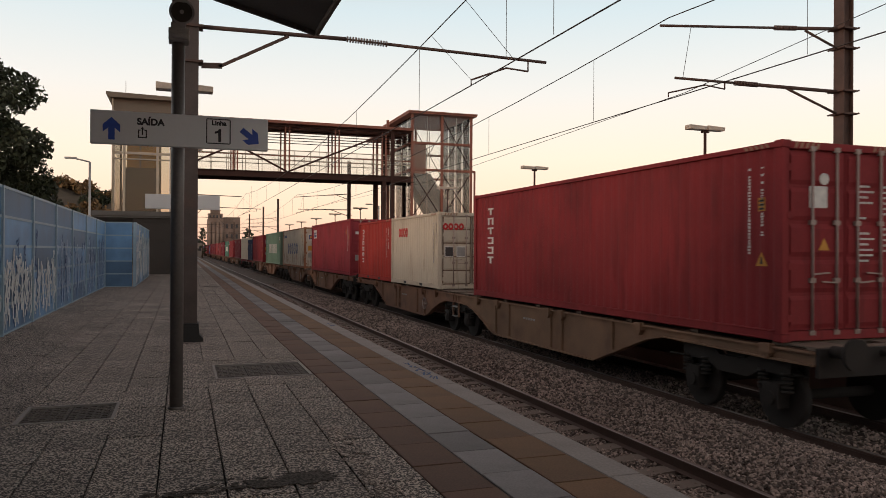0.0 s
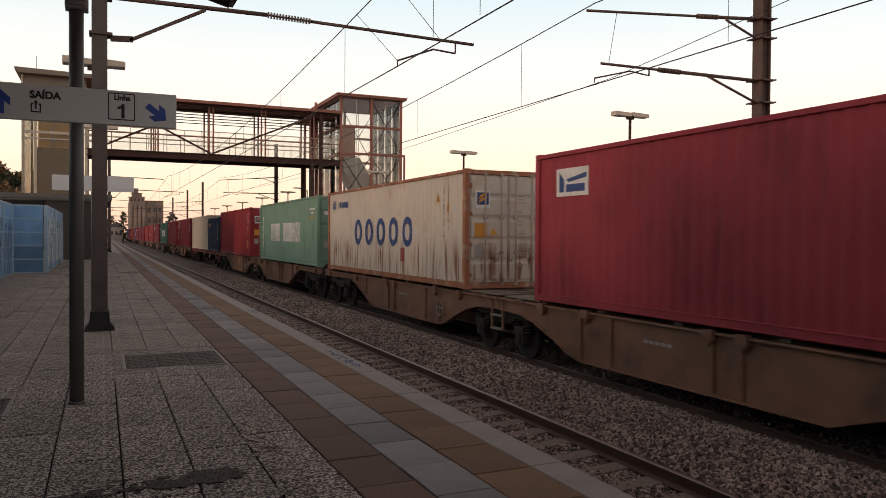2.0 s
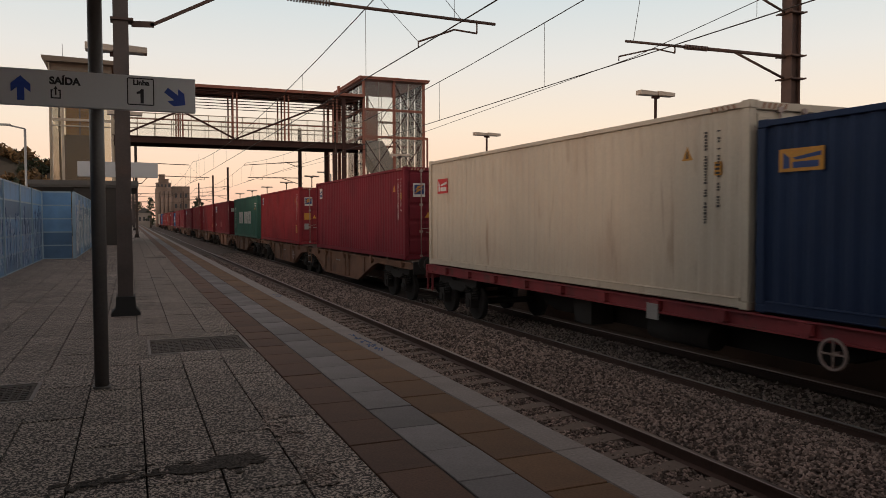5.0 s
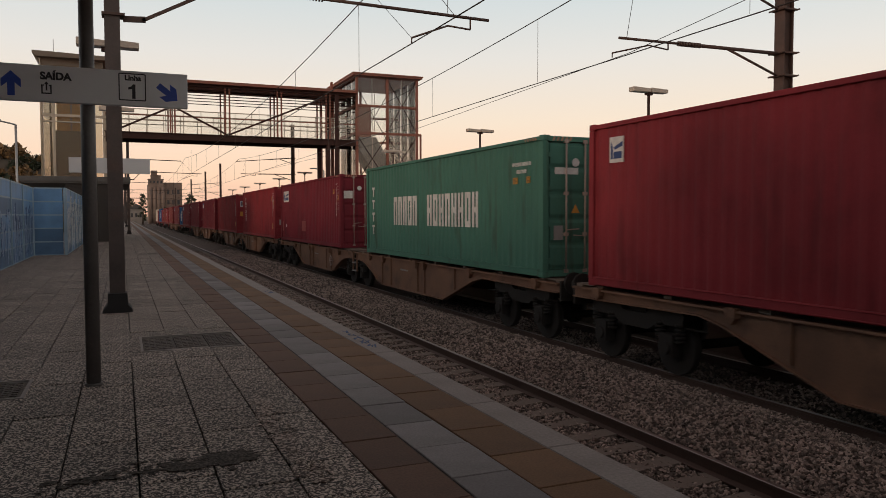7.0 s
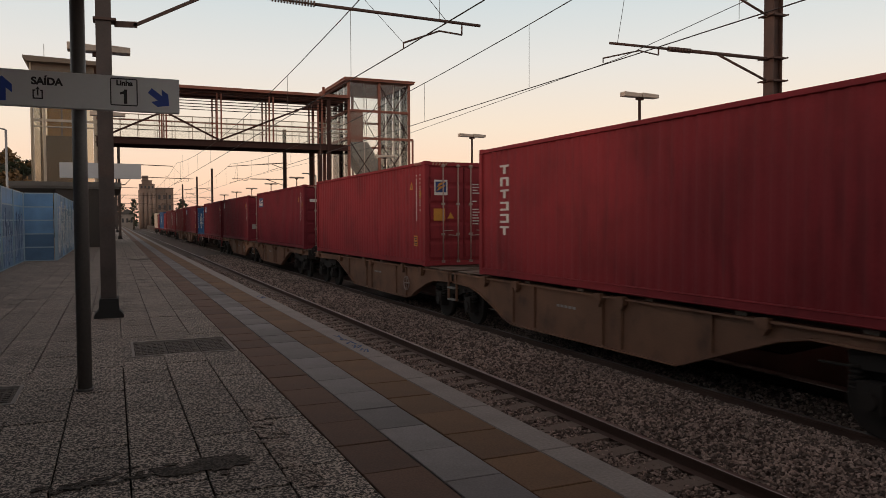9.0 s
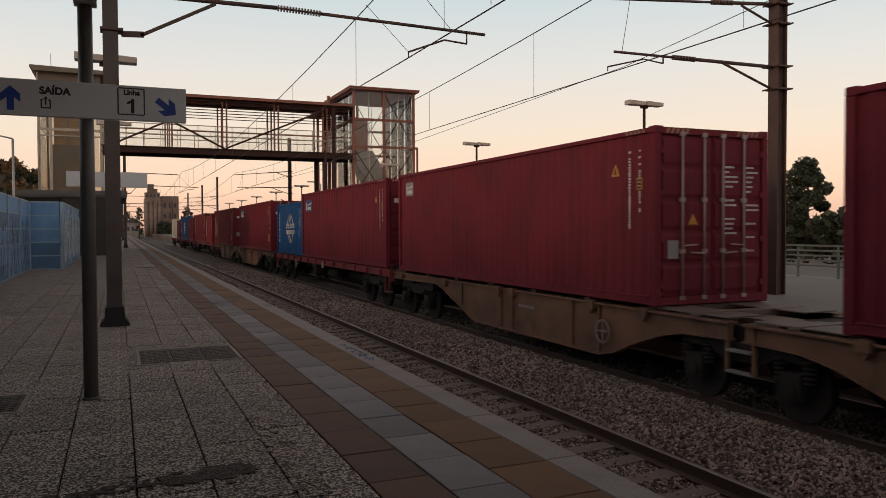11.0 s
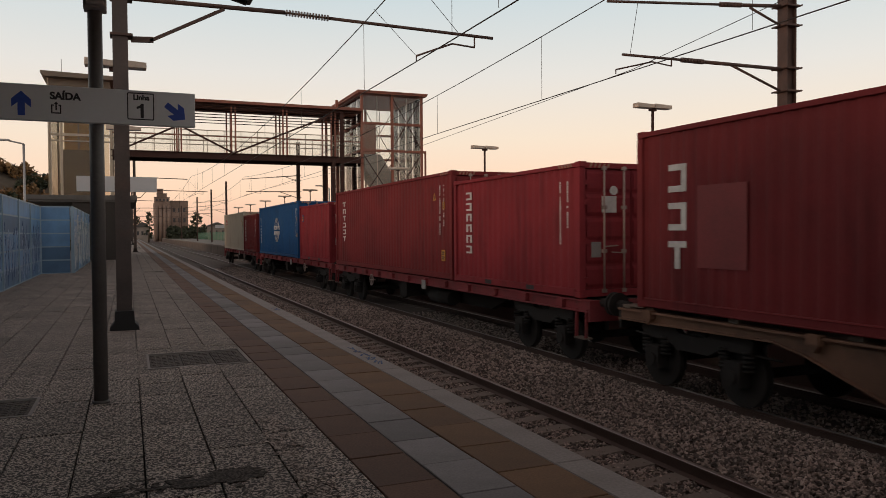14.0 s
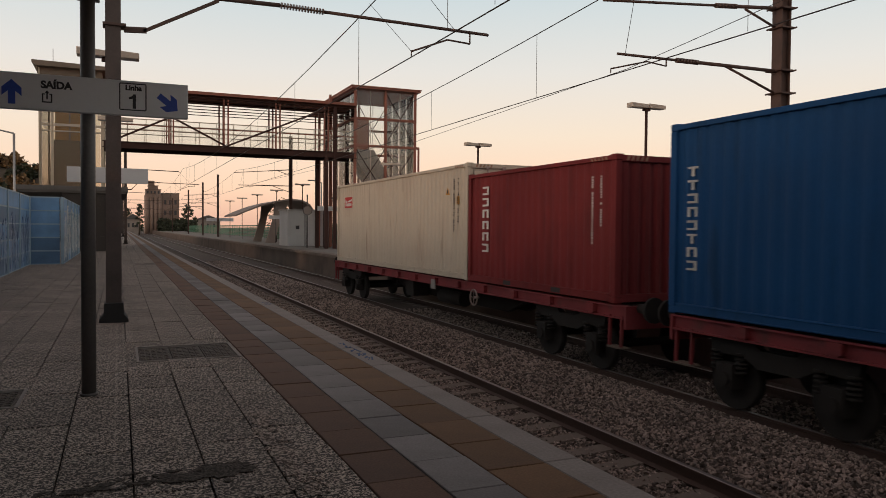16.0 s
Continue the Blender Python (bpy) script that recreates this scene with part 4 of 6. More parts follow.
def far_fence():
    t = thing("green_fence", "green mesh boundary fence behind the far platform", "fence", kind="structure")
    for i in range(60):
        y = 58 + 3.0 * i
        b = B()
        box(b, 18.97, 19.03, y - 0.03, y + 0.03, 0, 1.9)
        part("fence_post", b, M["green_fence"], t)
        b = B()
        for k in range(8):
            box(b, 18.99, 19.01, y + 0.05, y + 2.95, 0.1 + k * 0.23, 0.24 + k * 0.23)
        part("fence_mesh", b, M["green_fence"], t)
far_fence()

def far_railing():
    """Long metal rails beside the road behind the far platform."""
    t = thing("road_railing", "pale metal road railing behind the far platform", "railing", kind="structure")
    for i in range(40):
        y = -6 + 2.0 * i
        b = B()
        box(b, 27.0, 27.08, y, y + 0.08, -0.6, 0.75)
        part("rail_post", b, M["far_metal"], t)
    for z in (-0.1, 0.12, 0.33, 0.54, 0.75):
        b = B()
        box(b, 26.98, 27.1, -6, 74, z - 0.035, z + 0.035)
        part("rail_bar", b, M["far_metal"], t)
    b = B()
    box(b, 26.6, 27.5, -60, 160, -1.42, -0.6)
    part("low_wall", b, M["concrete"], t)
    b = B()
    box(b, 27.5, 40, -60, 160, -1.42, -0.75)
    part("road_surface", b, M["asphalt"], t)
far_railing()

def street_lamp(x, y, z):
    t = thing("street_lamp", "slim grey street lamp with single arm", "lamp", "street lamps", m=pose(x, y, 0))
    b = tube(B(), (0, 0, -0.5), (0, 0, z - 0.15), 0.06, 10)
    part("post", b, M["zinc"], t)
    b = tube(B(), (0, 0, z - 0.15), (-0.7, 0, z), 0.04, 8)
    part("arm", b, M["zinc"], t)
    b = B()
    box(b, -1.25, -0.65, -0.1, 0.1, z - 0.02, z + 0.08)
    part("lamp_head", b, M["zinc"], t, bevel=0.01)
street_lamp(-5.0, 45.0, 6.45)
street_lamp(17.0, 68.0, 5.8)

# ---- trees ----
def tree(x, y, z0, height, spread, leaf, label, seed, n=2600, size=0.2, crown_from=0.25, pine=False):
    r = np.random.default_rng(seed)
    t = thing("tree", label, "tree", "trees", m=pose(x, y, z0))
    b = tube(B(), (0, 0, 0), (0.2, 0.1, height * 0.5), 0.03 * height, 10, 0.018 * height)
    tube(b, (0.2, 0.1, height * 0.5), (0.1, -0.1, height * 0.92), 0.018 * height, 8, 0.004 * height)
    cl = []
    k = 26
    for i in range(k):
        u = crown_from + (1 - crown_from) * (i + 0.5) / k
        a = i * 2.4 + r.uniform(-0.4, 0.4)
        prof = (1 - u) ** 0.8 * 1.35 if pine else math.sin(math.pi * min(1, 0.18 + 0.82 * (u - crown_from) / (1 - crown_from))) ** 0.6
        rad = spread * prof * r.uniform(0.45, 1.0)
        c = np.array([rad * math.cos(a), rad * math.sin(a), u * height])
        cl.append((c, spread * (0.24 if pine else 0.30) * r.uniform(0.7, 1.2)))
        tube(b, (0.15, 0, max(0.1, u * height - 0.25 * rad)), tuple(c), 0.008 * height, 6, 0.002 * height)
    part("trunk", b, M["bark"], t)
    vs, fs = [], []
    per = n // k
    for c, s in cl:
        d = r.normal(0, 1, (per, 3))
        d /= np.linalg.norm(d, axis=1)[:, None]
        p = c + d * s * r.uniform(0.2, 1.0, (per, 1)) ** 0.5 * np.array([1.15, 1.15, 0.8])
        for q in p:
            a1, a2 = r.normal(0, 1, 3), r.normal(0, 1, 3)
            a1 /= np.linalg.norm(a1)
            a2 = np.cross(a1, a2)
            a2 /= np.linalg.norm(a2) + 1e-6
            w = size * r.uniform(0.6, 1.3)
            i0 = len(vs)
            vs += [tuple(q - a1 * w * 0.5), tuple(q + a2 * w * 0.28), tuple(q + a1 * w * 0.6), tuple(q - a2 * w * 0.28)]
            fs.append((i0, i0 + 1, i0 + 2, i0 + 3))
    me = bpy.data.meshes.new("crown")
    me.from_pydata(vs, [], fs)
    me.materials.append(leaf)
    o = new("crown", me)
    o.parent = t
TREES = [(-14.6, 60.0, 15.2, 6.0, "leaf", "tall dark leafy tree behind the blue fence", 26000, 0.42, 0.10, False),
         (-11.6, 64.0, 8.8, 3.4, "leaf", "dark leafy tree behind the fence", 6000, 0.3, 0.1, False),
         (-22.0, 75.0, 11.0, 5.0, "leaf", "dark leafy tree on the slope", 3000, 0.36, 0.1, False),
         (44.0, 38.5, 6.0, 2.7, "leaf", "dark pine tree beyond the road", 14000, 0.24, 0.15, True),
         (46.0, 34.5, 4.0, 2.6, "leaf", "dark rounded tree beyond the road", 7000, 0.3, 0.1, False),
         (47.0, 29.0, 3.8, 2.8, "leaf", "dark rounded tree beyond the road", 7000, 0.3, 0.1, False),
         (46.0, 43.5, 3.8, 2.6, "leaf", "dark rounded tree beyond the road", 7000, 0.3, 0.1, False),
         (48.0, 24.0, 3.6, 2.8, "leaf", "dark rounded tree beyond the road", 3000, 0.3, 0.1, False),
         (20.0, 100.0, 5.2, 1.5, "leaf_warm", "thin young tree behind the green fence", 700, 0.25, 0.3, False),
         (21.5, 112.0, 5.0, 1.6, "leaf_warm", "thin young tree behind the green fence", 700, 0.25, 0.3, False),
         (22.6, 285.0, 9.0, 2.6, "leaf", "dark tree beside the silo", 1500, 0.6, 0.1, False),
         (6.0, 262.0, 8.6, 1.6, "leaf", "dark narrow tree beside the end house", 900, 0.55, 0.15, False),
         (2.6, 268.0, 7.2, 2.2, "leaf", "dark tree behind the end house", 900, 0.6, 0.12, False)]
for i, (x, y, h, s, lf, lab, n, sz, cf, pi) in enumerate(TREES):
    tree(x, y, -1.4 if x > 0 else -0.3, h + (1.4 if x > 0 else 0.3), s, M[lf], lab, 40 + i, n, sz, cf, pi)

def hedge(name, x0, x1, y0, y1, z0, z1, leaf, n, size, seed, label):
    r = np.random.default_rng(seed)
    p = np.stack([r.uniform(x0, x1, n), r.uniform(y0, y1, n), z0 + (z1 - z0) * r.uniform(0, 1, n) ** 0.7], -1)
    p[:, 2] *= 0.8 + 0.2 * np.sin(p[:, 1] * 0.7) * np.cos(p[:, 0] * 0.5)
    vs, fs = [], []
    for q in p:
        a1, a2 = r.normal(0, 1, 3), r.normal(0, 1, 3)
        a1 /= np.linalg.norm(a1)
        a2 = np.cross(a1, a2)
        a2 /= np.linalg.norm(a2) + 1e-6
        i0 = len(vs)
        vs += [tuple(q - a1 * size), tuple(q + a2 * size * 0.6), tuple(q + a1 * size), tuple(q - a2 * size * 0.6)]
        fs.append((i0, i0 + 1, i0 + 2, i0 + 3))
    me = bpy.data.meshes.new(name)
    me.from_pydata(vs, [], fs)
    me.materials.append(leaf)
    tagged(new(name, me), label, "hedge", kind="stuff")
hedge("hedge", 42, 52, 5, 90, -1.4, 3.0, M["leaf"], 9000, 0.35, 3, "dark dense hedge beyond the road")
hedge("hedge", 12, 24, 262, 276, -1.4, 4.5, M["leaf"], 1500, 0.6, 4, "green bushes at the end of the line")
def hillside():
    """Bank behind the fence, overgrown with low bushes."""
    r = np.random.default_rng(6)
    def height(x, y):
        run = min(max((y - 78) / 16, 0), 1)
        crest = 8.2 + 0.10 * max(-8 - x, 0) + 0.5 * math.sin(x * 0.9) + 0.3 * math.sin(x * 2.3 + y * 0.4)
        return -1.4 + (crest + 0.6) * run * run * (3 - 2 * run) * min(max((-4.5 - x) / 2.5, 0), 1)
    bm = B()
    xs, ys = [-64 + 1.5 * i for i in range(41)], [77 + 1.5 * j for j in range(32)]
    grid = [[bm.verts.new((x, y, height(x, y))) for x in xs] for y in ys]
    for p, q in zip(grid, grid[1:]):
        for i in range(len(xs) - 1):
            bm.faces.new((p[i], p[i + 1], q[i + 1], q[i]))
    tagged(part("hillside", bm, M["earth"]), "brown overgrown bank behind the fence", "hillside", kind="structure")
    for leaf, count, seed, lab in (("leaf_warm", 15000, 1, "orange-brown bushes covering the bank"), ("leaf", 9000, 2, "dark green bushes covering the bank")):
        q = np.random.default_rng(seed)
        vs, fs = [], []
        while len(fs) < count:
            cx, cy = q.uniform(-34, -5.5), q.uniform(79, 98)
            size = q.uniform(0.5, 1.3)
            for k in range(60):
                d = q.normal(0, 1, 3)
                d *= size / np.linalg.norm(d) * q.uniform(0.4, 1) ** 0.5
                c = np.array([cx + d[0], cy + d[1], height(cx, cy) + 0.3 + abs(d[2]) * 0.9])
                a1, a2 = q.normal(0, 0.17, 3), q.normal(0, 0.12, 3)
                i0 = len(vs)
                vs += [tuple(c - a1), tuple(c + a2), tuple(c + a1), tuple(c - a2)]
                fs.append((i0, i0 + 1, i0 + 2, i0 + 3))
        me = bpy.data.meshes.new("bushes")
        me.from_pydata(vs, [], fs)
        me.materials.append(M[leaf])
        tagged(new("bushes", me), lab, "bushes", kind="stuff")
hillside()

# ---- far buildings ----
def silo():
    t = thing("grain_silo", "old brown concrete grain silo with stepped head house", "building", m=pose(8.8, 300, -1.4))
    for name, q in (("tower", (0, 5.9, 0.6, 9, 0, 14.6)), ("head_house", (0.3, 5.5, 0.8, 8, 14.6, 16.6)), ("head_house", (1.2, 4.6, 1, 7, 16.6, 18.0)), ("tower_cap", (1.3, 3.4, 2, 6, 18.0, 19.9)), ("main_block", (5.9, 12.0, 1, 12, 0, 15.2))):
        b = B()
        box(b, *q)
        part(name, b, M["far_wall"], t)
    for q in ((0.15, 5.65, 0.65, 8.2, 16.6, 16.75), (1.05, 4.75, 0.9, 7.2, 18.0, 18.15), (5.8, 12.1, 0.85, 12.1, 15.2, 15.45)):
        b = B()
        box(b, *q)
        part("cornice", b, M["far_trim"], t)
    for i in range(4):
        part("silo_cell", tube(B(), (0.75 + i * 1.47, 0.4, 0), (0.75 + i * 1.47, 0.4, 13.6), 0.72, 14), M["far_wall"], t)
    for i in range(4):
        b = B()
        box(b, 0.7 + i * 1.25, 1.3 + i * 1.25, 0.74, 0.8, 15.1, 16.1)
        part("window", b, M["far_dark"], t)
    for i in range(3):
        for j in range(3):
            b = B()
            box(b, 6.7 + i * 1.8, 7.5 + i * 1.8, 0.95, 1.0, 3.4 + j * 3.9, 5.0 + j * 3.9)
            part("window", b, M["far_dark"], t)
    for x in (5.95, 8.9, 11.8):
        b = B()
        box(b, x, x + 0.2, 0.86, 1.0, 0, 15.2)
        part("pilaster", b, M["far_trim"], t)
    b = B()
    box(b, 7.5, 12.2, -6, 0.8, 0, 4.2)
    part("annex", b, M["white_wall"], t)
    b = prism(B(), [(7.2, 4.2), (12.5, 4.2), (9.85, 6.0)], 1, -6.2, 0.84)
    part("annex_roof", b, M["bridge_red"], t)
M["far_trim"] = material("dark_stained_concrete", (0.15, 0.11, 0.09), 0.9, stain=(0.3, 0.3))
M["far_house"] = material("grimy_plaster", (0.30, 0.26, 0.23), 0.9, stain=(0.3, 0.3))
silo()

def house(x, y, w, h, lab):
    t = thing("house", lab, "house", "far houses", m=pose(x, y, -1.4))
    b = B()
    box(b, 0, w, 0, 8, 0, h)
    part("wall", b, M["far_house"], t)
    b = prism(B(), [(-0.3, h), (w + 0.3, h), (w / 2, h + 1.8)], 1, -0.3, 8.3)
    part("roof", b, M["roof_dark"], t)
    for i in range(3):
        b = B()
        box(b, w * (0.15 + 0.28 * i), w * (0.15 + 0.28 * i) + 0.6, -0.05, 0.0, h * 0.5, h * 0.5 + 1.3)
        part("window", b, M["far_dark"], t)
house(1.8, 262, 4.6, 5.2, "small grimy pale two-storey house at the line's end")
house(-1.5, 240, 3.6, 4.4, "small grimy pale house beyond the platform end")
house(30, 330, 9, 6.0, "low pale house in the distance")

def floor_marks():
    r = random.Random(8)
    def blot(cx, cy, rx, ry, seed):
        q = random.Random(seed)
        return [(cx + rx * math.cos(i * 0.3142) * q.uniform(0.55, 1.15), cy + ry * math.sin(i * 0.3142) * q.uniform(0.55, 1.15)) for i in range(20)]
    b = B()
    # a main patch thinning out into a chain of small ragged drips
    prism(b, blot(0.60, 4.90, 0.20, 0.20, 1), 2, 0.005, 0.007)
    prism(b, blot(0.36, 4.84, 0.18, 0.10, 2), 2, 0.0052, 0.0075)
    for i in range(70):
        f = r.random()
        x = 0.78 - 1.25 * f
        prism(b, blot(x, 4.90 - 0.11 * f + r.gauss(0, 0.085 - 0.05 * f), r.uniform(0.012, 0.06), r.uniform(0.01, 0.04), 20 + i), 2, 0.0054, 0.0076 + 0.00002 * i)
    w = B()
    q = random.Random(12)
    for i in range(170):
        f = q.random()
        prism(w, blot(1.06 - 0.05 * math.sin(3 * f) + q.gauss(0, 0.045), 6.35 - 2.1 * f, q.uniform(0.008, 0.03), q.uniform(0.02, 0.07), 200 + i), 2, 0.0045, 0.0056 + 0.00001 * i)
    tagged(part("worn_streak", w, M["worn"]), "pale worn streak across the paving tiles", "stain", kind="stuff")
    tagged(part("damp_stain", b, M["damp"]), "dark damp stain on the paving", "stain", kind="stuff")
    b = B()
    for x, y, k in ((2.70, 8.45, 4), (2.70, 8.75, 5), (2.71, 9.05, 5), (2.72, 9.35, 4), (2.72, 9.6, 3), (2.74, 15.2, 4), (2.73, 15.5, 3)):
        for j in range(k):
            beam(b, (x + r.uniform(-0.09, 0.05), y + r.uniform(-0.05, 0.1), 0.003), (x + r.uniform(-0.05, 0.09), y + r.uniform(0.05, 0.24), 0.003), r.uniform(0.012, 0.026), 0.002)
    tagged(part("painted_scribble", b, M["graffiti_blue"]), "dark painted scribble on the platform coping", "graffiti", kind="stuff")
M["damp"] = material("damp_paving_stain", (0.036, 0.030, 0.026), 0.85, speckle=(88, (0.11, 0.093, 0.08)), grain=(95, 0.5), bump=(110, 0.5), spec=0.2)
M["worn"] = material("pale_worn_paving", (0.095, 0.076, 0.066), 0.9, speckle=(88, (0.53, 0.45, 0.39)), grain=(95, 0.4), bump=(110, 0.5), spec=0.2)
floor_marks()

# ---- train ----
def travel(t):
    """Metres the train has run since the start."""
    return 18.448 * t + 0.0884 * t * t - 0.00082 * t ** 3
DECK = 0.250
MOVERS = []

REDS = {"maroon": (0.235, 0.027, 0.031), "red": (0.250, 0.028, 0.036), "brick": (0.185, 0.025, 0.027), "crimson": (0.168, 0.018, 0.029), "rose": (0.285, 0.040, 0.052), "vermilion": (0.36, 0.042, 0.034)}
P = {}
for k, c in REDS.items():
    P[k] = material("container_paint_" + k, c, 0.72, grain=(20, 0.06), stain=(0.7, 0.16), bump=(9, 0.06), spec=0.25, streak=(tuple(a * 0.5 + 0.004 for a in c), 0.56, 3.6, 3.0, 0.5), second=tuple(a * 0.72 for a in c), mixscale=0.9, mixrange=(0.5, 0.8))
P["white"] = material("container_paint_white", (0.54, 0.47, 0.375), 0.55, grain=(20, 0.05), stain=(0.8, 0.08), bump=(9, 0.06), second=(0.44, 0.36, 0.28), mixscale=0.8, mixrange=(0.5, 0.8), streak=((0.25, 0.17, 0.11), 0.60, 3.4, 4.0, 0.6))
P["rust_frame"] = material("rusted_orange_frame", (0.27, 0.105, 0.05), 0.75, stain=(2, 0.3), second=(0.40, 0.30, 0.22), mixscale=3)
P["rusty_white"] = material("container_paint_rusted_white", (0.50, 0.44, 0.37), 0.6, grain=(20, 0.06), stain=(0.8, 0.12), bump=(9, 0.08), second=(0.40, 0.30, 0.22), mixscale=1.6, mixrange=(0.55, 0.74), streak=((0.17, 0.065, 0.03), 0.50, 1.35, 11.0, 0.95))
P["green"] = material("container_paint_green", (0.062, 0.170, 0.128), 0.7, spec=0.25, streak=((0.05, 0.075, 0.05), 0.57, 3.6, 3.0, 0.6), grain=(20, 0.05), stain=(0.7, 0.12), bump=(9, 0.06))
P["pale_green"] = material("container_paint_pale_green", (0.170, 0.275, 0.210), 0.7, grain=(20, 0.05), stain=(0.7, 0.12), bump=(9, 0.06), spec=0.25, streak=((0.07, 0.10, 0.07), 0.58, 3.6, 3.0, 0.5))
P["blue"] = material("container_paint_blue", (0.010, 0.073, 0.205), 0.68, spec=0.25, streak=((0.01, 0.045, 0.11), 0.57, 3.6, 3.0, 0.6), grain=(20, 0.05), stain=(0.7, 0.12), bump=(9, 0.06))
P["navy"] = material("container_paint_navy", (0.018, 0.034, 0.08), 0.7, spec=0.25, grain=(20, 0.05), stain=(0.7, 0.15), bump=(9, 0.06))
INK = {"rust": material("brown_seam", (0.13, 0.065, 0.04), 0.8, stain=(6, 0.4), bump=(60, 0)), "hazard": material("faded_hazard_paint", (0.30, 0.17, 0.11), 0.7, bump=(60, 0)), "white": material("white_decal", (0.62, 0.60, 0.57), 0.6, grain=(12, 0.12), bump=(60, 0)), "blue": material("blue_decal", (0.02, 0.05, 0.17), 0.6, bump=(60, 0)),
       "red": material("red_decal", (0.5, 0.02, 0.02), 0.6, bump=(60, 0)), "yellow": material("yellow_decal", (0.52, 0.24, 0.03), 0.6, bump=(60, 0)),
       "black": material("black_decal", (0.02, 0.02, 0.02), 0.6, bump=(60, 0)), "grey": material("grey_decal", (0.28, 0.27, 0.26), 0.6, bump=(60, 0)),
       "dark": material("dark_patch", (0.06, 0.05, 0.05), 0.6, bump=(60, 0)), "pale_red": material("primer_patch", (0.225, 0.040, 0.040), 0.7, bump=(60, 0))}
STEEL = {"ochre": material("ochre_brown_wagon_paint", (0.205, 0.120, 0.074), 0.75, stain=(1.0, 0.3), second=(0.15, 0.08, 0.05), mixscale=1.8), "brown": material("brown_wagon_paint", (0.185, 0.095, 0.058), 0.75, stain=(1.0, 0.3), second=(0.09, 0.05, 0.036), mixscale=1.8),
         "red": material("red_wagon_paint", (0.22, 0.03, 0.035), 0.65, stain=(1.0, 0.3), second=(0.10, 0.04, 0.035), mixscale=1.8),
         "bogie": material("grimy_bogie_steel", (0.022, 0.018, 0.016), 0.9, stain=(3, 0.3)),
         "deck": material("worn_deck_steel", (0.16, 0.12, 0.095), 0.7, stain=(2, 0.3)),
         "rod": material("lock_rod_steel", (0.33, 0.26, 0.235), 0.55, 0.3)}
CW = 2.438

def corrugated(bm, L, z0, z1, x, out, pitch=0.278, depth=0.036, a=0.1):
    """One long wall with trapezoid ribs, along y."""
    pts = []
    n = int((L - 2 * a) / pitch)
    p = (L - 2 * a) / n
    for i in range(n):
        y = a + i * p
        pts += [(y, 0), (y + 0.26 * p, 0), (y + 0.50 * p, depth), (y + 0.76 * p, depth)]
    pts.append((L - a, 0))
    lo = [bm.verts.new((x - out * d, y, z0)) for y, d in pts]
    hi = [bm.verts.new((x - out * d, y, z1)) for y, d in pts]
    for i in range(len(pts) - 1):
        bm.faces.new((lo[i], lo[i + 1], hi[i + 1], hi[i]))

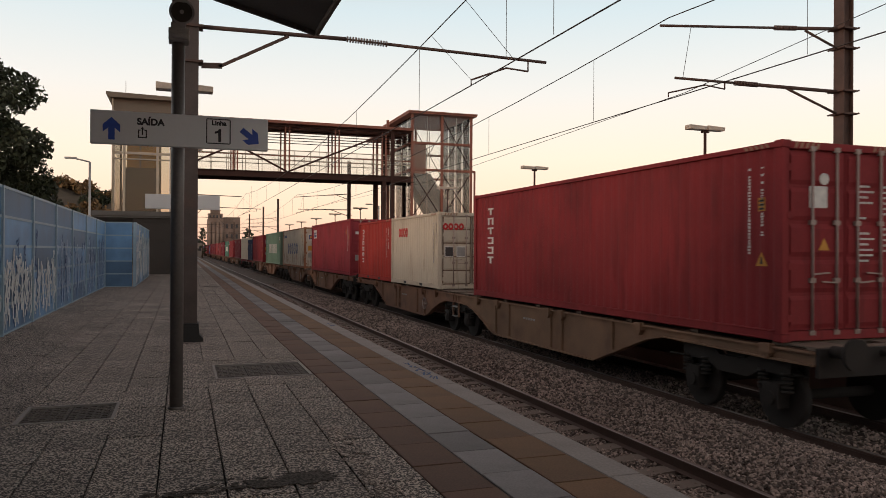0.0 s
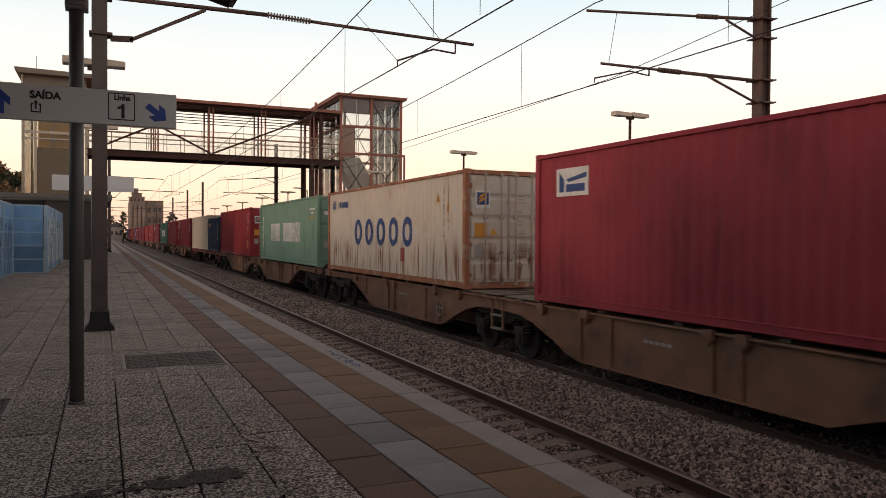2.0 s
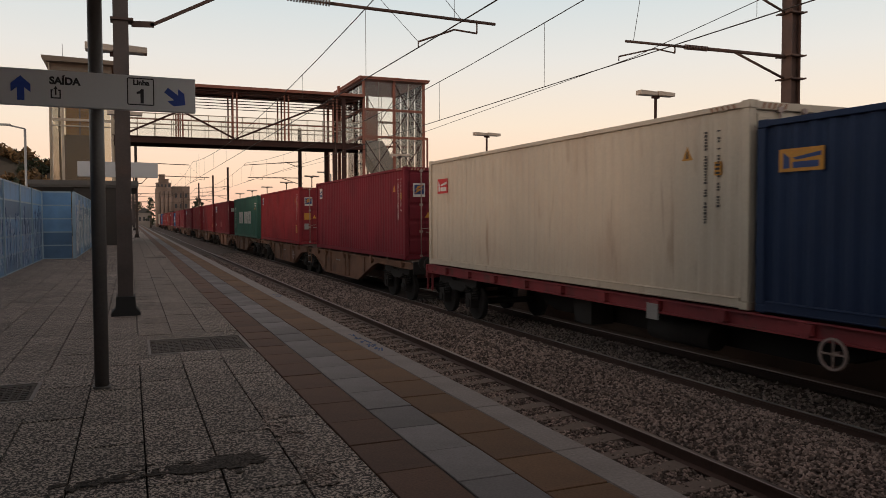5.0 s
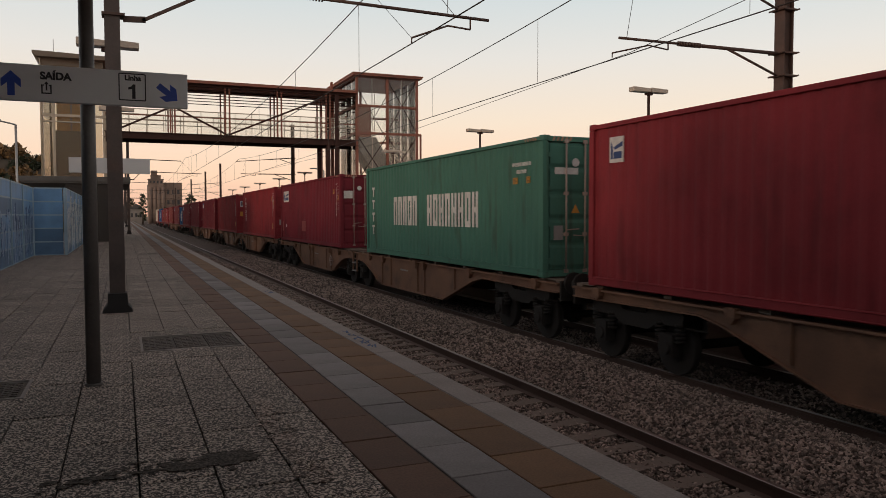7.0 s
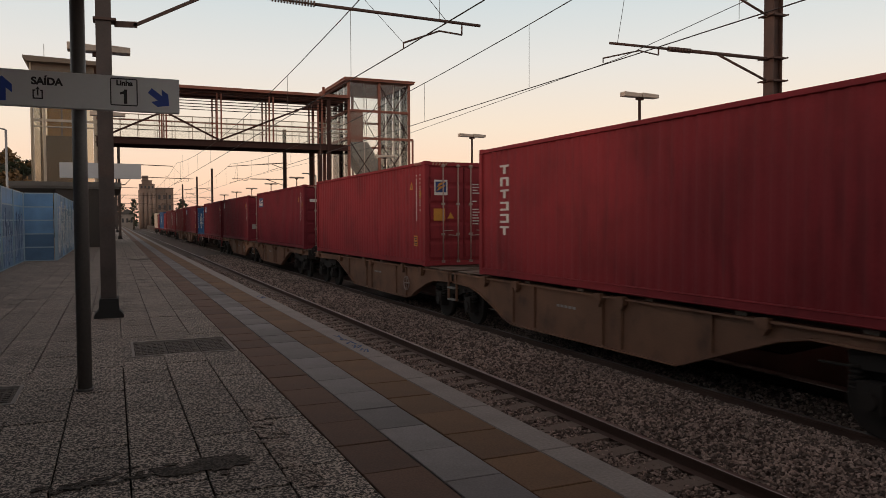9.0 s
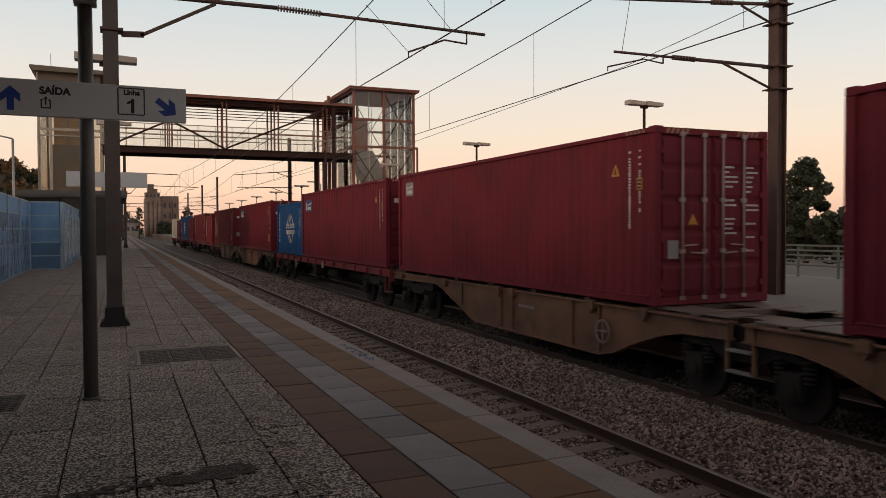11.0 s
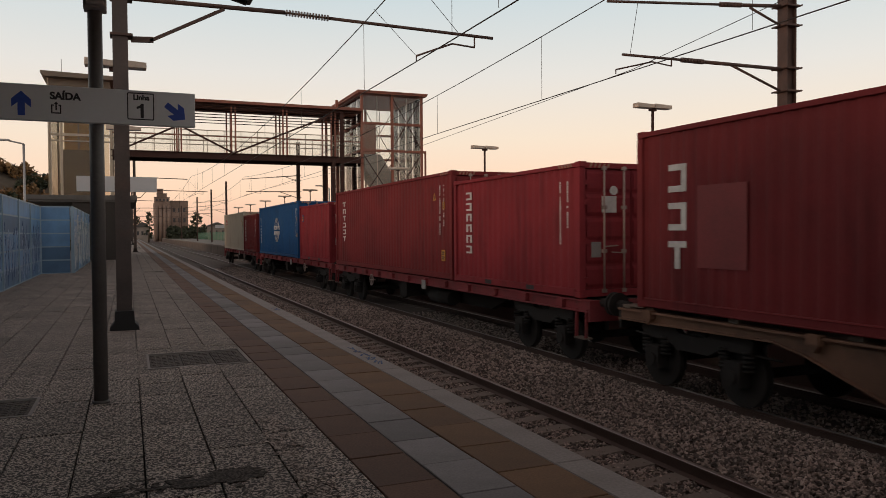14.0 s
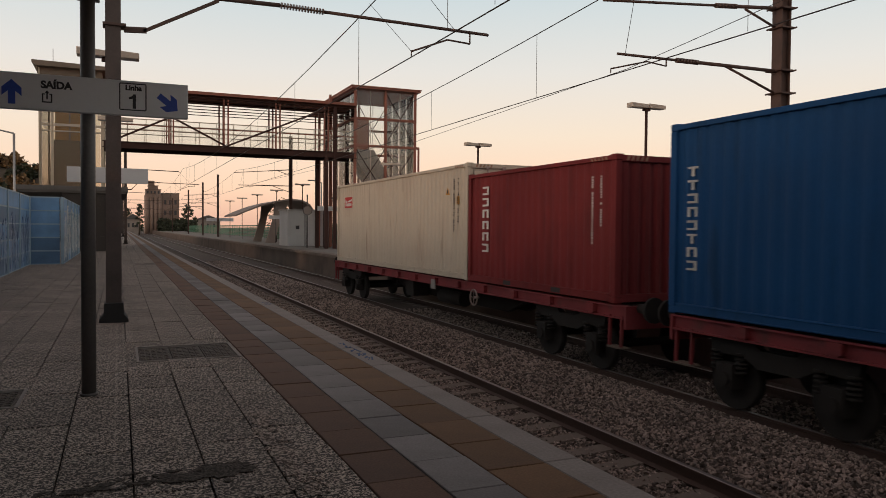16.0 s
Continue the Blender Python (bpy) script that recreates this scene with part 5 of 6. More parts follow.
WALL_CACHE = {}
def container(name, label, category, L, Hh, paint, S, marks, doors=True, rods=4, frame=None):
    """A freight container: ribbed walls, frame, castings, doors with locking rods, and its markings. Near end at local y = 0."""
    c = thing(name, label, category, "containers on the train")
    pm, fm = P[paint], P[frame or paint]
    key = (L, Hh)
    if key not in WALL_CACHE:
        sides = []
        for sd in (-1, 1):
            bm = B()
            corrugated(bm, L, 0.165, Hh - 0.09, sd * (CW / 2 - 0.032), sd, depth=0.036 if L < 7 else 0.027)
            sides.append(part("ribbed_wall", bm, pm, c))
        bm = B()
        n = int(L / 0.42)
        w = (L - 0.16) / n
        rows = []
        for i in range(n):                 # roof panels with shallow ribs
            for f, z in ((0, Hh - 0.03), (0.45, Hh - 0.03), (0.5, Hh - 0.05), (0.95, Hh - 0.05)):
                rows.append([bm.verts.new((x, 0.08 + (i + f) * w, z)) for x in (-CW / 2 + 0.05, CW / 2 - 0.05)])
        for p, q in zip(rows, rows[1:]):
            bm.faces.new((p[0], p[1], q[1], q[0]))
        roof = part("roof", bm, pm, c)
        bm = B()
        box(bm, -1.19, 1.19, L - 0.07, L - 0.055, 0.151, Hh - 0.1)
        rear = part("rear_wall", bm, pm, c)
        bm = B()
        box(bm, -1.15, 1.15, 0.06, L - 0.06, 0.10, 0.15)
        base = part("floor", bm, pm, c)
        bm = B()
        for s in (-1, 1):
            xa, xb = sorted((s * CW / 2, s * (CW / 2 - 0.06)))
            box(bm, xa, xb, 0.16, L - 0.16, 0.02, 0.17)
            box(bm, xa, xb, 0.16, L - 0.16, Hh - 0.10, Hh - 0.02)
            xa, xb = sorted((s * (CW / 2 + 0.012), s * (CW / 2 - 0.001)))
            box(bm, xa, xb, 0.2, L - 0.2, 0.145, 0.163)
            box(bm, xa, xb, 0.2, L - 0.2, 0.03, 0.05)
            xa, xb = sorted((s * CW / 2, s * (CW / 2 - 0.13)))
            for y0 in (0.0, L - 0.14):
                box(bm, xa, xb, y0, y0 + 0.14, 0.12, Hh - 0.12)
        for y0 in (0.0, L - 0.1):
            box(bm, -CW / 2 + 0.13, CW / 2 - 0.13, y0, y0 + 0.1, 0.02, 0.16)
            box(bm, -CW / 2 + 0.13, CW / 2 - 0.13, y0, y0 + 0.1, Hh - 0.13, Hh - 0.02)
        fr = part("frame", bm, fm, c, bevel=0.006)
        bm = B()
        box(bm, -0.09, 0.09, -0.09, 0.09, 0.0, 0.12)
        cast = part("corner_casting", bm, fm, c, bevel=0.015)
        WALL_CACHE[key] = ([("ribbed_wall", sides[0].data), ("ribbed_wall", sides[1].data), ("roof", roof.data), ("rear_wall", rear.data), ("floor", base.data)], fr.data, cast.data)
        for o in (*sides, roof, rear, base, fr, cast):
            bpy.data.objects.remove(o)
    wd, fd, cd = WALL_CACHE[key]
    def own(n, me, m, at=(0, 0, 0)):
        o = new(n, me)
        o.parent, o.location = c, at
        o.material_slots[0].link = "OBJECT"
        o.material_slots[0].material = m
        return o
    for wn_, me in wd:
        own(wn_, me, pm)
    own("frame", fd, fm)
    for s in (-1, 1):
        for y in (0.085, L - 0.085):
            for z in (0.0, Hh - 0.12):
                own("corner_casting", cd, fm, (s * (CW / 2 - 0.088), y, z))
    if doors:
        for s in (-1, 1):
            bm = B()
            xa, xb = sorted((s * 0.01, s * (CW / 2 - 0.14)))
            box(bm, xa, xb, 0.05, 0.09, 0.17, Hh - 0.14)
            hgt = (Hh - 0.31) / 5
            d = part("door", bm, pm, c)
            for i in range(5):            # pressed panels standing proud, with sloping edges
                z0, z1 = 0.19 + i * hgt, 0.17 + (i + 1) * hgt - 0.02
                bm = prism(B(), [(0.051, z0), (0.026, z0 + 0.07), (0.026, z1 - 0.07), (0.051, z1)], 0, xa + 0.04, xb - 0.04)
                part("pressed_panel", bm, pm, d)
            for k, off in enumerate((0.20, 0.66)):
                x = s * off * (1.0 if s > 0 else 1.0)
                bm = tube(B(), (x, -0.005, 0.10), (x, -0.005, Hh - 0.08), 0.019)
                for z in (0.13, 0.9, 1.75, Hh - 0.12):
                    box(bm, x - 0.05, x + 0.05, -0.02, 0.03, z - 0.035, z + 0.035)
                r = part("locking_rod", bm, STEEL["rod"], d)
                bm = B()
                beam(bm, (x, -0.03, 0.86 + 0.13 * k), (x + s * (-0.3 if k else 0.3), -0.03, 0.88 + 0.13 * k), 0.022)
                part("handle", bm, STEEL["rod"], d)
            bm = B()
            for z in (0.35, 1.1, 1.85, Hh - 0.4):
                box(bm, s * (CW / 2 - 0.145) - 0.05, s * (CW / 2 - 0.145) + 0.05, -0.008, 0.05, z - 0.05, z + 0.05)
            tagged(part("hinge", bm, fm, d), kind="stuff")
    else:
        bm = B()
        n = 9
        w = (CW - 0.28) / n
        pts = []
        for i in range(n):
            x = -CW / 2 + 0.14 + i * w
            pts += [(x, 0.075), (x + w * 0.25, 0.04), (x + w * 0.6, 0.04), (x + w * 0.85, 0.075)]
        pts += [(CW / 2 - 0.13, 0.075), (CW / 2 - 0.13, 0.1), (-CW / 2 + 0.14, 0.1)]
        prism(bm, pts, 2, 0.15, Hh - 0.12)
        part("end_wall", bm, pm, c)
    # striped hazard marks on the top near corners
    bm = B()
    for i in range(5):
        prism(bm, [(0.25 + i * 0.11, Hh - 0.095), (0.31 + i * 0.11, Hh - 0.095), (0.35 + i * 0.11, Hh - 0.035), (0.29 + i * 0.11, Hh - 0.035)], 0, -CW / 2 - 0.003, -CW / 2 + 0.002)
        for x in (-1.0 + i * 0.1, 0.5 + i * 0.1):
            prism(bm, [(x, Hh - 0.115), (x + 0.05, Hh - 0.115), (x + 0.08, Hh - 0.035), (x + 0.03, Hh - 0.035)], 1, -0.003, 0.002)
    tagged(part("hazard_marking", bm, INK["hazard"], c), kind="stuff")
    if L < 7:                              # fork pockets in the bottom rail: black blocks for the shade inside
        for y in (1.95, 4.0):
            bm = B()
            box(bm, -CW / 2 - 0.003, -CW / 2 + 0.03, y - 0.17, y + 0.17, 0.03, 0.145)
            part("fork_pocket", bm, INK["black"], c)
    for mk in marks:
        mark(c, Hh, L, *mk)
    MOVERS.append((c, S, DECK))
    return c

def side_shape(bm, pts):
    """Outline (y, z) lying on the track-side wall."""
    prism(bm, pts, 0, -CW / 2 + 0.028, -CW / 2 + 0.04)

def rect(bm, y0, y1, z0, z1):
    side_shape(bm, [(y0, z0), (y1, z0), (y1, z1), (y0, z1)])

def end_rect(bm, x0, x1, z0, z1, y=0.026):
    prism(bm, [(x0, z0), (x1, z0), (x1, z1), (x0, z1)], 1, y - 0.004, y + 0.004)

def glyphs_v(bm, y0, y1, z0, z1, n, seed, t=0.28):
    """A column of block marks standing for unlettered print."""
    r = random.Random(seed)
    h = (z1 - z0) / n
    for i in range(n):
        a, b = z0 + i * h + 0.14 * h, z0 + (i + 1) * h - 0.14 * h
        w = y1 - y0
        rect(bm, y0, y1, b - t * (b - a) * 0.8, b)
        k = r.random()
        if k < 0.4:
            rect(bm, y0 + w * 0.36, y0 + w * 0.64, a, b - t * (b - a) * 0.8)
        elif k < 0.7:
            rect(bm, y0, y0 + w * t, a, b - t * (b - a) * 0.8)
            rect(bm, y1 - w * t, y1, a, b - t * (b - a) * 0.8)
        else:
            rect(bm, y0, y0 + w * t, a, b - t * (b - a) * 0.8)
            rect(bm, y0 + w * t, y1, a, a + t * (b - a) * 0.8)

def blocks_h(bm, y_far, y_near, z0, z1, n, seed, style="bars", only=None):
    """A row of letter-sized block marks along the wall, from its far to its near end."""
    r = random.Random(seed)
    step = (y_far - y_near) / n
    for i in range(n):
        if only is not None and i != only:
            r.random()
            continue
        gap = (0.17 if n == 5 else 0.05) if style == "oval" else 0.12
        hi = y_far - i * step - step * gap
        lo = y_far - (i + 1) * step + step * gap
        w, h = hi - lo, z1 - z0
        if style == "oval":
            k, core = 22, 0.42 if n == 4 else 0.52
            for j in range(k):
                a0, a1 = 2 * math.pi * j / k, 2 * math.pi * (j + 1) / k
                cy, cz = (hi + lo) / 2, (z0 + z1) / 2
                q = lambda a, s: (cy - math.cos(a) * w / 2 * s, cz + math.sin(a) * h / 2 * (1 - (1 - s) * w / h))
                side_shape(bm, [q(a0, 1), q(a1, 1), q(a1, core), q(a0, core)])
        else:
            rect(bm, hi - w * 0.36, hi, z0, z1)
            rect(bm, lo, lo + w * 0.36, z0, z1)
            k = r.random()
            if k < 0.5:
                rect(bm, lo + w * 0.36, hi - w * 0.36, z0 + h * 0.42, z0 + h * 0.58)
            if k > 0.35:
                rect(bm, lo + w * 0.36, hi - w * 0.36, z1 - h * 0.17, z1)
            if k > 0.8:
                rect(bm, lo + w * 0.36, hi - w * 0.36, z0, z0 + h * 0.17)

def mark(c, Hh, L, kind, *a):
    """Markings of one container. Side positions are metres from the near end; heights from the base."""
    bm = B()
    if kind == "codes":                    # small print columns near the door end
        y = a[0]
        r = random.Random(int(L * 10 + y * 100))
        for k, (n, top) in enumerate(((26, Hh - 0.36), (17, Hh - 0.36))):
            z = top
            for i in range(n):
                h = r.uniform(0.022, 0.04)
                w = r.uniform(0.016, 0.03)
                rect(bm, y + k * -0.27 - w, y + k * -0.27 + w, z - h, z)
                z -= h + (0.014 if r.random() < 0.85 else 0.08)
        tagged(part("code_print", bm, INK[a[1]], c), kind="stuff")
        if L < 7:
            return
        bm = B()
        low = len(a) > 2
        zt = 1.10 if low else Hh - 0.76
        y += -0.66 if low else 0.0
        side_shape(bm, [(y + 0.28, zt), (y + 0.52, zt), (y + 0.40, zt + 0.21)])
        tri = part("warning_triangle", bm, INK["yellow"], c)
        bm = B()
        prism(bm, [(y + 0.37, zt + 0.03), (y + 0.43, zt + 0.03), (y + 0.41, zt + 0.14), (y + 0.39, zt + 0.14)], 0, -CW / 2 + 0.024, -CW / 2 + 0.036)
        part("symbol", bm, INK["black"], tri)
        y = a[0]
        bm = B()
        rect(bm, y - 0.33, y - 0.19, Hh - 1.02, Hh - 0.82)
        st = part("yellow_sticker", bm, INK["yellow"], c)
        bm = B()
        for i in range(3):
            prism(bm, [(y - 0.31, Hh - 1.0 + i * 0.06), (y - 0.21, Hh - 1.0 + i * 0.06), (y - 0.21, Hh - 0.97 + i * 0.06), (y - 0.31, Hh - 0.97 + i * 0.06)], 0, -CW / 2 + 0.024, -CW / 2 + 0.036)
        part("sticker_print", bm, INK["black"], st)
    elif kind == "vert":                   # a vertical column of large print at the far end
        y0, y1, z0, z1, n, ink = a
        glyphs_v(bm, y0, y1, z0, z1, n, int(y0 * 10 + n))
        part("vertical_print", bm, INK[ink], c)
    elif kind in ("bars", "oval"):
        yf, yn, z0, z1, n, ink = a
        for i in range(n):
            bm = B()
            blocks_h(bm, yf, yn, z0, z1, n, n, kind, i)
            part("print_block", bm, INK[ink], c)
    elif kind == "plate":                  # rectangular emblem with an inner shape
        y0, y1, z0, z1, bg, fg = a
        rect(bm, y0, y1, z0, z1)
        p = part("emblem_plate", bm, INK[bg], c)
        bm = B()
        w, h = y1 - y0, z1 - z0
        for pts in (((0.9, 0.15), (0.75, 0.15), (0.75, 0.6), (0.9, 0.85)), ((0.68, 0.15), (0.1, 0.15), (0.1, 0.42), (0.68, 0.42)), ((0.68, 0.6), (0.05, 0.8), (0.05, 0.62), (0.6, 0.5))):
            prism(bm, [(y0 + u * w, z0 + v * h) for u, v in pts], 0, -CW / 2 + 0.024, -CW / 2 + 0.036)
        part("emblem", bm, INK[fg], c)
    elif kind == "patch":
        y0, y1, z0, z1, ink = a
        if ink != "yellow":
            rect(bm, y0, y1, z0, z1)
            part("repaint_patch", bm, INK[ink], c)
        else:
            rect(bm, y0, y1, z0, z1)
            st = part("yellow_sticker", bm, INK[ink], c)
            bm = B()
            w, h = y1 - y0, z1 - z0
            for v, u in ((0.80, 0.8), (0.62, 0.6), (0.36, 0.75), (0.18, 0.5)):
                prism(bm, [(y0 + w * (0.5 - u / 2), z0 + h * (v - 0.05)), (y0 + w * (0.5 + u / 2), z0 + h * (v - 0.05)), (y0 + w * (0.5 + u / 2), z0 + h * (v + 0.05)), (y0 + w * (0.5 - u / 2), z0 + h * (v + 0.05))], 0, -CW / 2 + 0.024, -CW / 2 + 0.036)
            part("sticker_print", bm, INK["black"], st)
    elif kind == "globe":                  # ring emblem with two bars of print
        cy, cz, r, tw = a
        for j in range(28):
            a0, a1 = 2 * math.pi * j / 28, 2 * math.pi * (j + 1) / 28
            if abs(math.sin((a0 + a1) / 2)) < 0.30:
                continue
            side_shape(bm, [(cy + math.cos(t) * q, cz + math.sin(t) * q) for t, q in ((a0, r), (a1, r), (a1, r * 0.88), (a0, r * 0.88))])
            for sx in (0.42, -0.42):
                if math.sin((a0 + a1) / 2) ** 2 > 0.16:
                    side_shape(bm, [(cy + sx * r * 0.55 + math.cos(t) * q * 0.62, cz + math.sin(t) * q) for t, q in ((a0, r * 0.99), (a1, r * 0.99), (a1, r * 0.86), (a0, r * 0.86))])
        tagged(part("ring_emblem", bm, INK["white"], c), kind="stuff")
        bm = B()
        blocks_h(bm, cy + tw, cy - tw, cz + 0.0 * r, cz + 0.36 * r, 5, 9, "oval")
        part("large_print", bm, INK["white"], c)
        bm = B()
        blocks_h(bm, cy + tw * 0.95, cy - tw * 0.95, cz - 0.38 * r, cz - 0.10 * r, 8, 4, "bars")
        part("small_print", bm, INK["white"], c)
    elif kind == "doorset":                # plates and stickers on the doors
        kinds = a[0]
        for k in kinds:
            bm = B()
            if k == "logo":
                end_rect(bm, -0.92, -0.52, Hh - 0.95, Hh - 0.52)
                part("emblem_plate", bm, INK["white"], c)
                bm = B()
                end_rect(bm, -0.88, -0.56, Hh - 0.87, Hh - 0.57, 0.022)
                part("emblem", bm, INK["blue"], c)
                bm = B()
                for dz in (0.0, 0.1):
                    prism(bm, [(-0.86, Hh - 0.84 + dz), (-0.74, Hh - 0.78 + dz), (-0.6, Hh - 0.70 + dz), (-0.6, Hh - 0.66 + dz), (-0.78, Hh - 0.72 + dz)], 1, 0.014, 0.02)
                part("emblem_bands", bm, INK["yellow"], c)
            elif k == "white":
                end_rect(bm, -0.70, -0.36, Hh - 0.98, Hh - 0.66)
                part("white_plate", bm, INK["white"], c)
            elif k == "word":
                end_rect(bm, -0.92, -0.36, Hh - 0.80, Hh - 0.66)
                part("white_plate", bm, INK["white"], c)
            elif k == "redword":
                for i in range(4):
                    x = -0.95 + i * 0.19
                    for q in range(12):
                        a0, a1 = 2 * math.pi * q / 12, 2 * math.pi * (q + 1) / 12
                        prism(bm, [(x + 0.095 * f * math.cos(t), Hh - 0.50 + 0.12 * f * math.sin(t)) for t, f in ((a0, 1), (a1, 1), (a1, 0.4), (a0, 0.4))], 1, 0.02, 0.03)
                part("red_print", bm, INK["red"], c)
            elif k == "edge":
                end_rect(bm, -1.06, -0.70, Hh - 0.96, Hh - 0.66)
                part("white_plate", bm, INK["white"], c)
            elif k == "seams":             # dark brown strips along the gaps between the pressed panels
                hg = (Hh - 0.31) / 5
                for sg in (-1, 1):
                    for i in range(6):
                        end_rect(bm, *sorted((sg * 0.06, sg * 1.03)), 0.166 + i * hg, 0.194 + i * hg, 0.028)
                    end_rect(bm, *sorted((sg * 0.035, sg * 0.065)), 0.2, Hh - 0.16, 0.028)
                    end_rect(bm, *sorted((sg * 1.02, sg * 1.05)), 0.2, Hh - 0.16, 0.028)
                part("rust_seams", bm, INK["rust"], c)
            elif k == "plates":
                for x, ink in ((-0.95, "dark"), (-0.52, "grey")):
                    bm = B()
                    end_rect(bm, x - 0.03, x + 0.30, 1.10, 1.46)
                    part("plate_border", bm, INK["white"], c)
                    bm = B()
                    end_rect(bm, x, x + 0.27, 1.13, 1.43, 0.022)
                    part("data_plate", bm, INK[ink], c)
            elif k == "yellow":
                end_rect(bm, -0.94, -0.60, 1.28, 1.62)
                part("yellow_sticker", bm, INK["yellow"], c)
            elif k == "tri":
                prism(bm, [(-0.52, 1.34), (-0.32, 1.34), (-0.42, 1.52)], 1, 0.02, 0.03)
                part("warning_triangle", bm, INK["yellow"], c)
            elif k == "dot":
                prism(bm, [(-0.42 + 0.09 * math.cos(i * 0.524), Hh - 0.55 + 0.09 * math.sin(i * 0.524)) for i in range(12)], 1, 0.02, 0.03)
                part("round_sticker", bm, INK["white"], c)
            elif k == "text":
                r = random.Random(int(Hh * 100) + len(kinds))
                for col in (0.27, 0.74):
                    z = Hh - 0.62
                    for i in range(11):
                        u = col
                        for q in range(r.choice((2, 3, 3, 4))):
                            w = r.uniform(0.03, 0.07)
                            end_rect(bm, u, u + w, z - 0.032, z)
                            u += w + 0.016
                        z -= 0.032 + r.choice((0.05, 0.05, 0.2))
                tagged(part("weight_print", bm, INK["white" if "dark" not in kinds else "grey"], c), kind="stuff")
            elif k == "panel":
                end_rect(bm, -0.94, -0.72, 0.78, 1.08)
                part("data_plate", bm, INK["grey"], c)

# ---- wagons ----
def bogie(parent, y):
    b = B()
    for s in (-1, 1):
        x = s * 1.02
        prism(b, [(y - 1.25, -0.30), (y - 1.05, -0.18), (y - 0.5, -0.20), (y - 0.3, -0.36), (y + 0.3, -0.36), (y + 0.5, -0.20), (y + 1.05, -0.18), (y + 1.25, -0.30),
                  (y + 1.2, -0.50), (y + 0.62, -0.48), (y + 0.35, -0.62), (y - 0.35, -0.62), (y - 0.62, -0.48), (y - 1.2, -0.50)], 0, x - 0.06, x + 0.06)
    box(b, -1.0, 1.0, y - 0.22, y + 0.22, -0.55, -0.12)
    bg = part("bogie", b, STEEL["bogie"], parent)
    for dy in (-0.9, 0.9):
        w = B()
        for s in (-1, 1):
            x = s * 0.87
            tube(w, (x - s * 0.0 - 0.065, y + dy, -0.84 + 0.0), (x + 0.065, y + dy, -0.84), 0.46 - 0.0, 24)
        tube(w, (-0.9, y + dy, -0.84), (0.9, y + dy, -0.84), 0.08)
        ws = part("wheelset", w, STEEL["bogie"], bg)
        ws.location = (0, 0, -0.0)
        for s in (-1, 1):
            a = B()
            box(a, s * 1.03 - 0.12, s * 1.03 + 0.12, y + dy - 0.16, y + dy + 0.16, -0.98, -0.62)
            tube(a, (s * 1.12, y + dy, -0.84), (s * 1.19, y + dy, -0.84), 0.11, 12)
            part("axle_box", a, STEEL["bogie"], bg)
        for s in (-1, 1):
            for o in (-0.24, 0.24):
                sp = B()
                for i in range(5):
                    z = -0.74 + i * 0.065
                    tube(sp, (s * 1.05, y + dy + o, z), (s * 1.05, y + dy + o, z + 0.035), 0.085, 10)
                part("coil_spring", sp, STEEL["bogie"], bg)
    return bg

def buffers(parent, y, out):
    for s in (-0.9, 0.9):
        b = tube(B(), (s, y, -0.06), (s, y + out * 0.34, -0.06), 0.085, 12)
        tube(b, (s, y + out * 0.34, -0.06), (s, y + out * 0.40, -0.06), 0.22, 16)
        part("buffer", b, STEEL["bogie"], parent)
    b = tube(B(), (0, y, -0.1), (0, y + out * 0.5, -0.14), 0.05)
    part("coupling", b, STEEL["bogie"], parent)

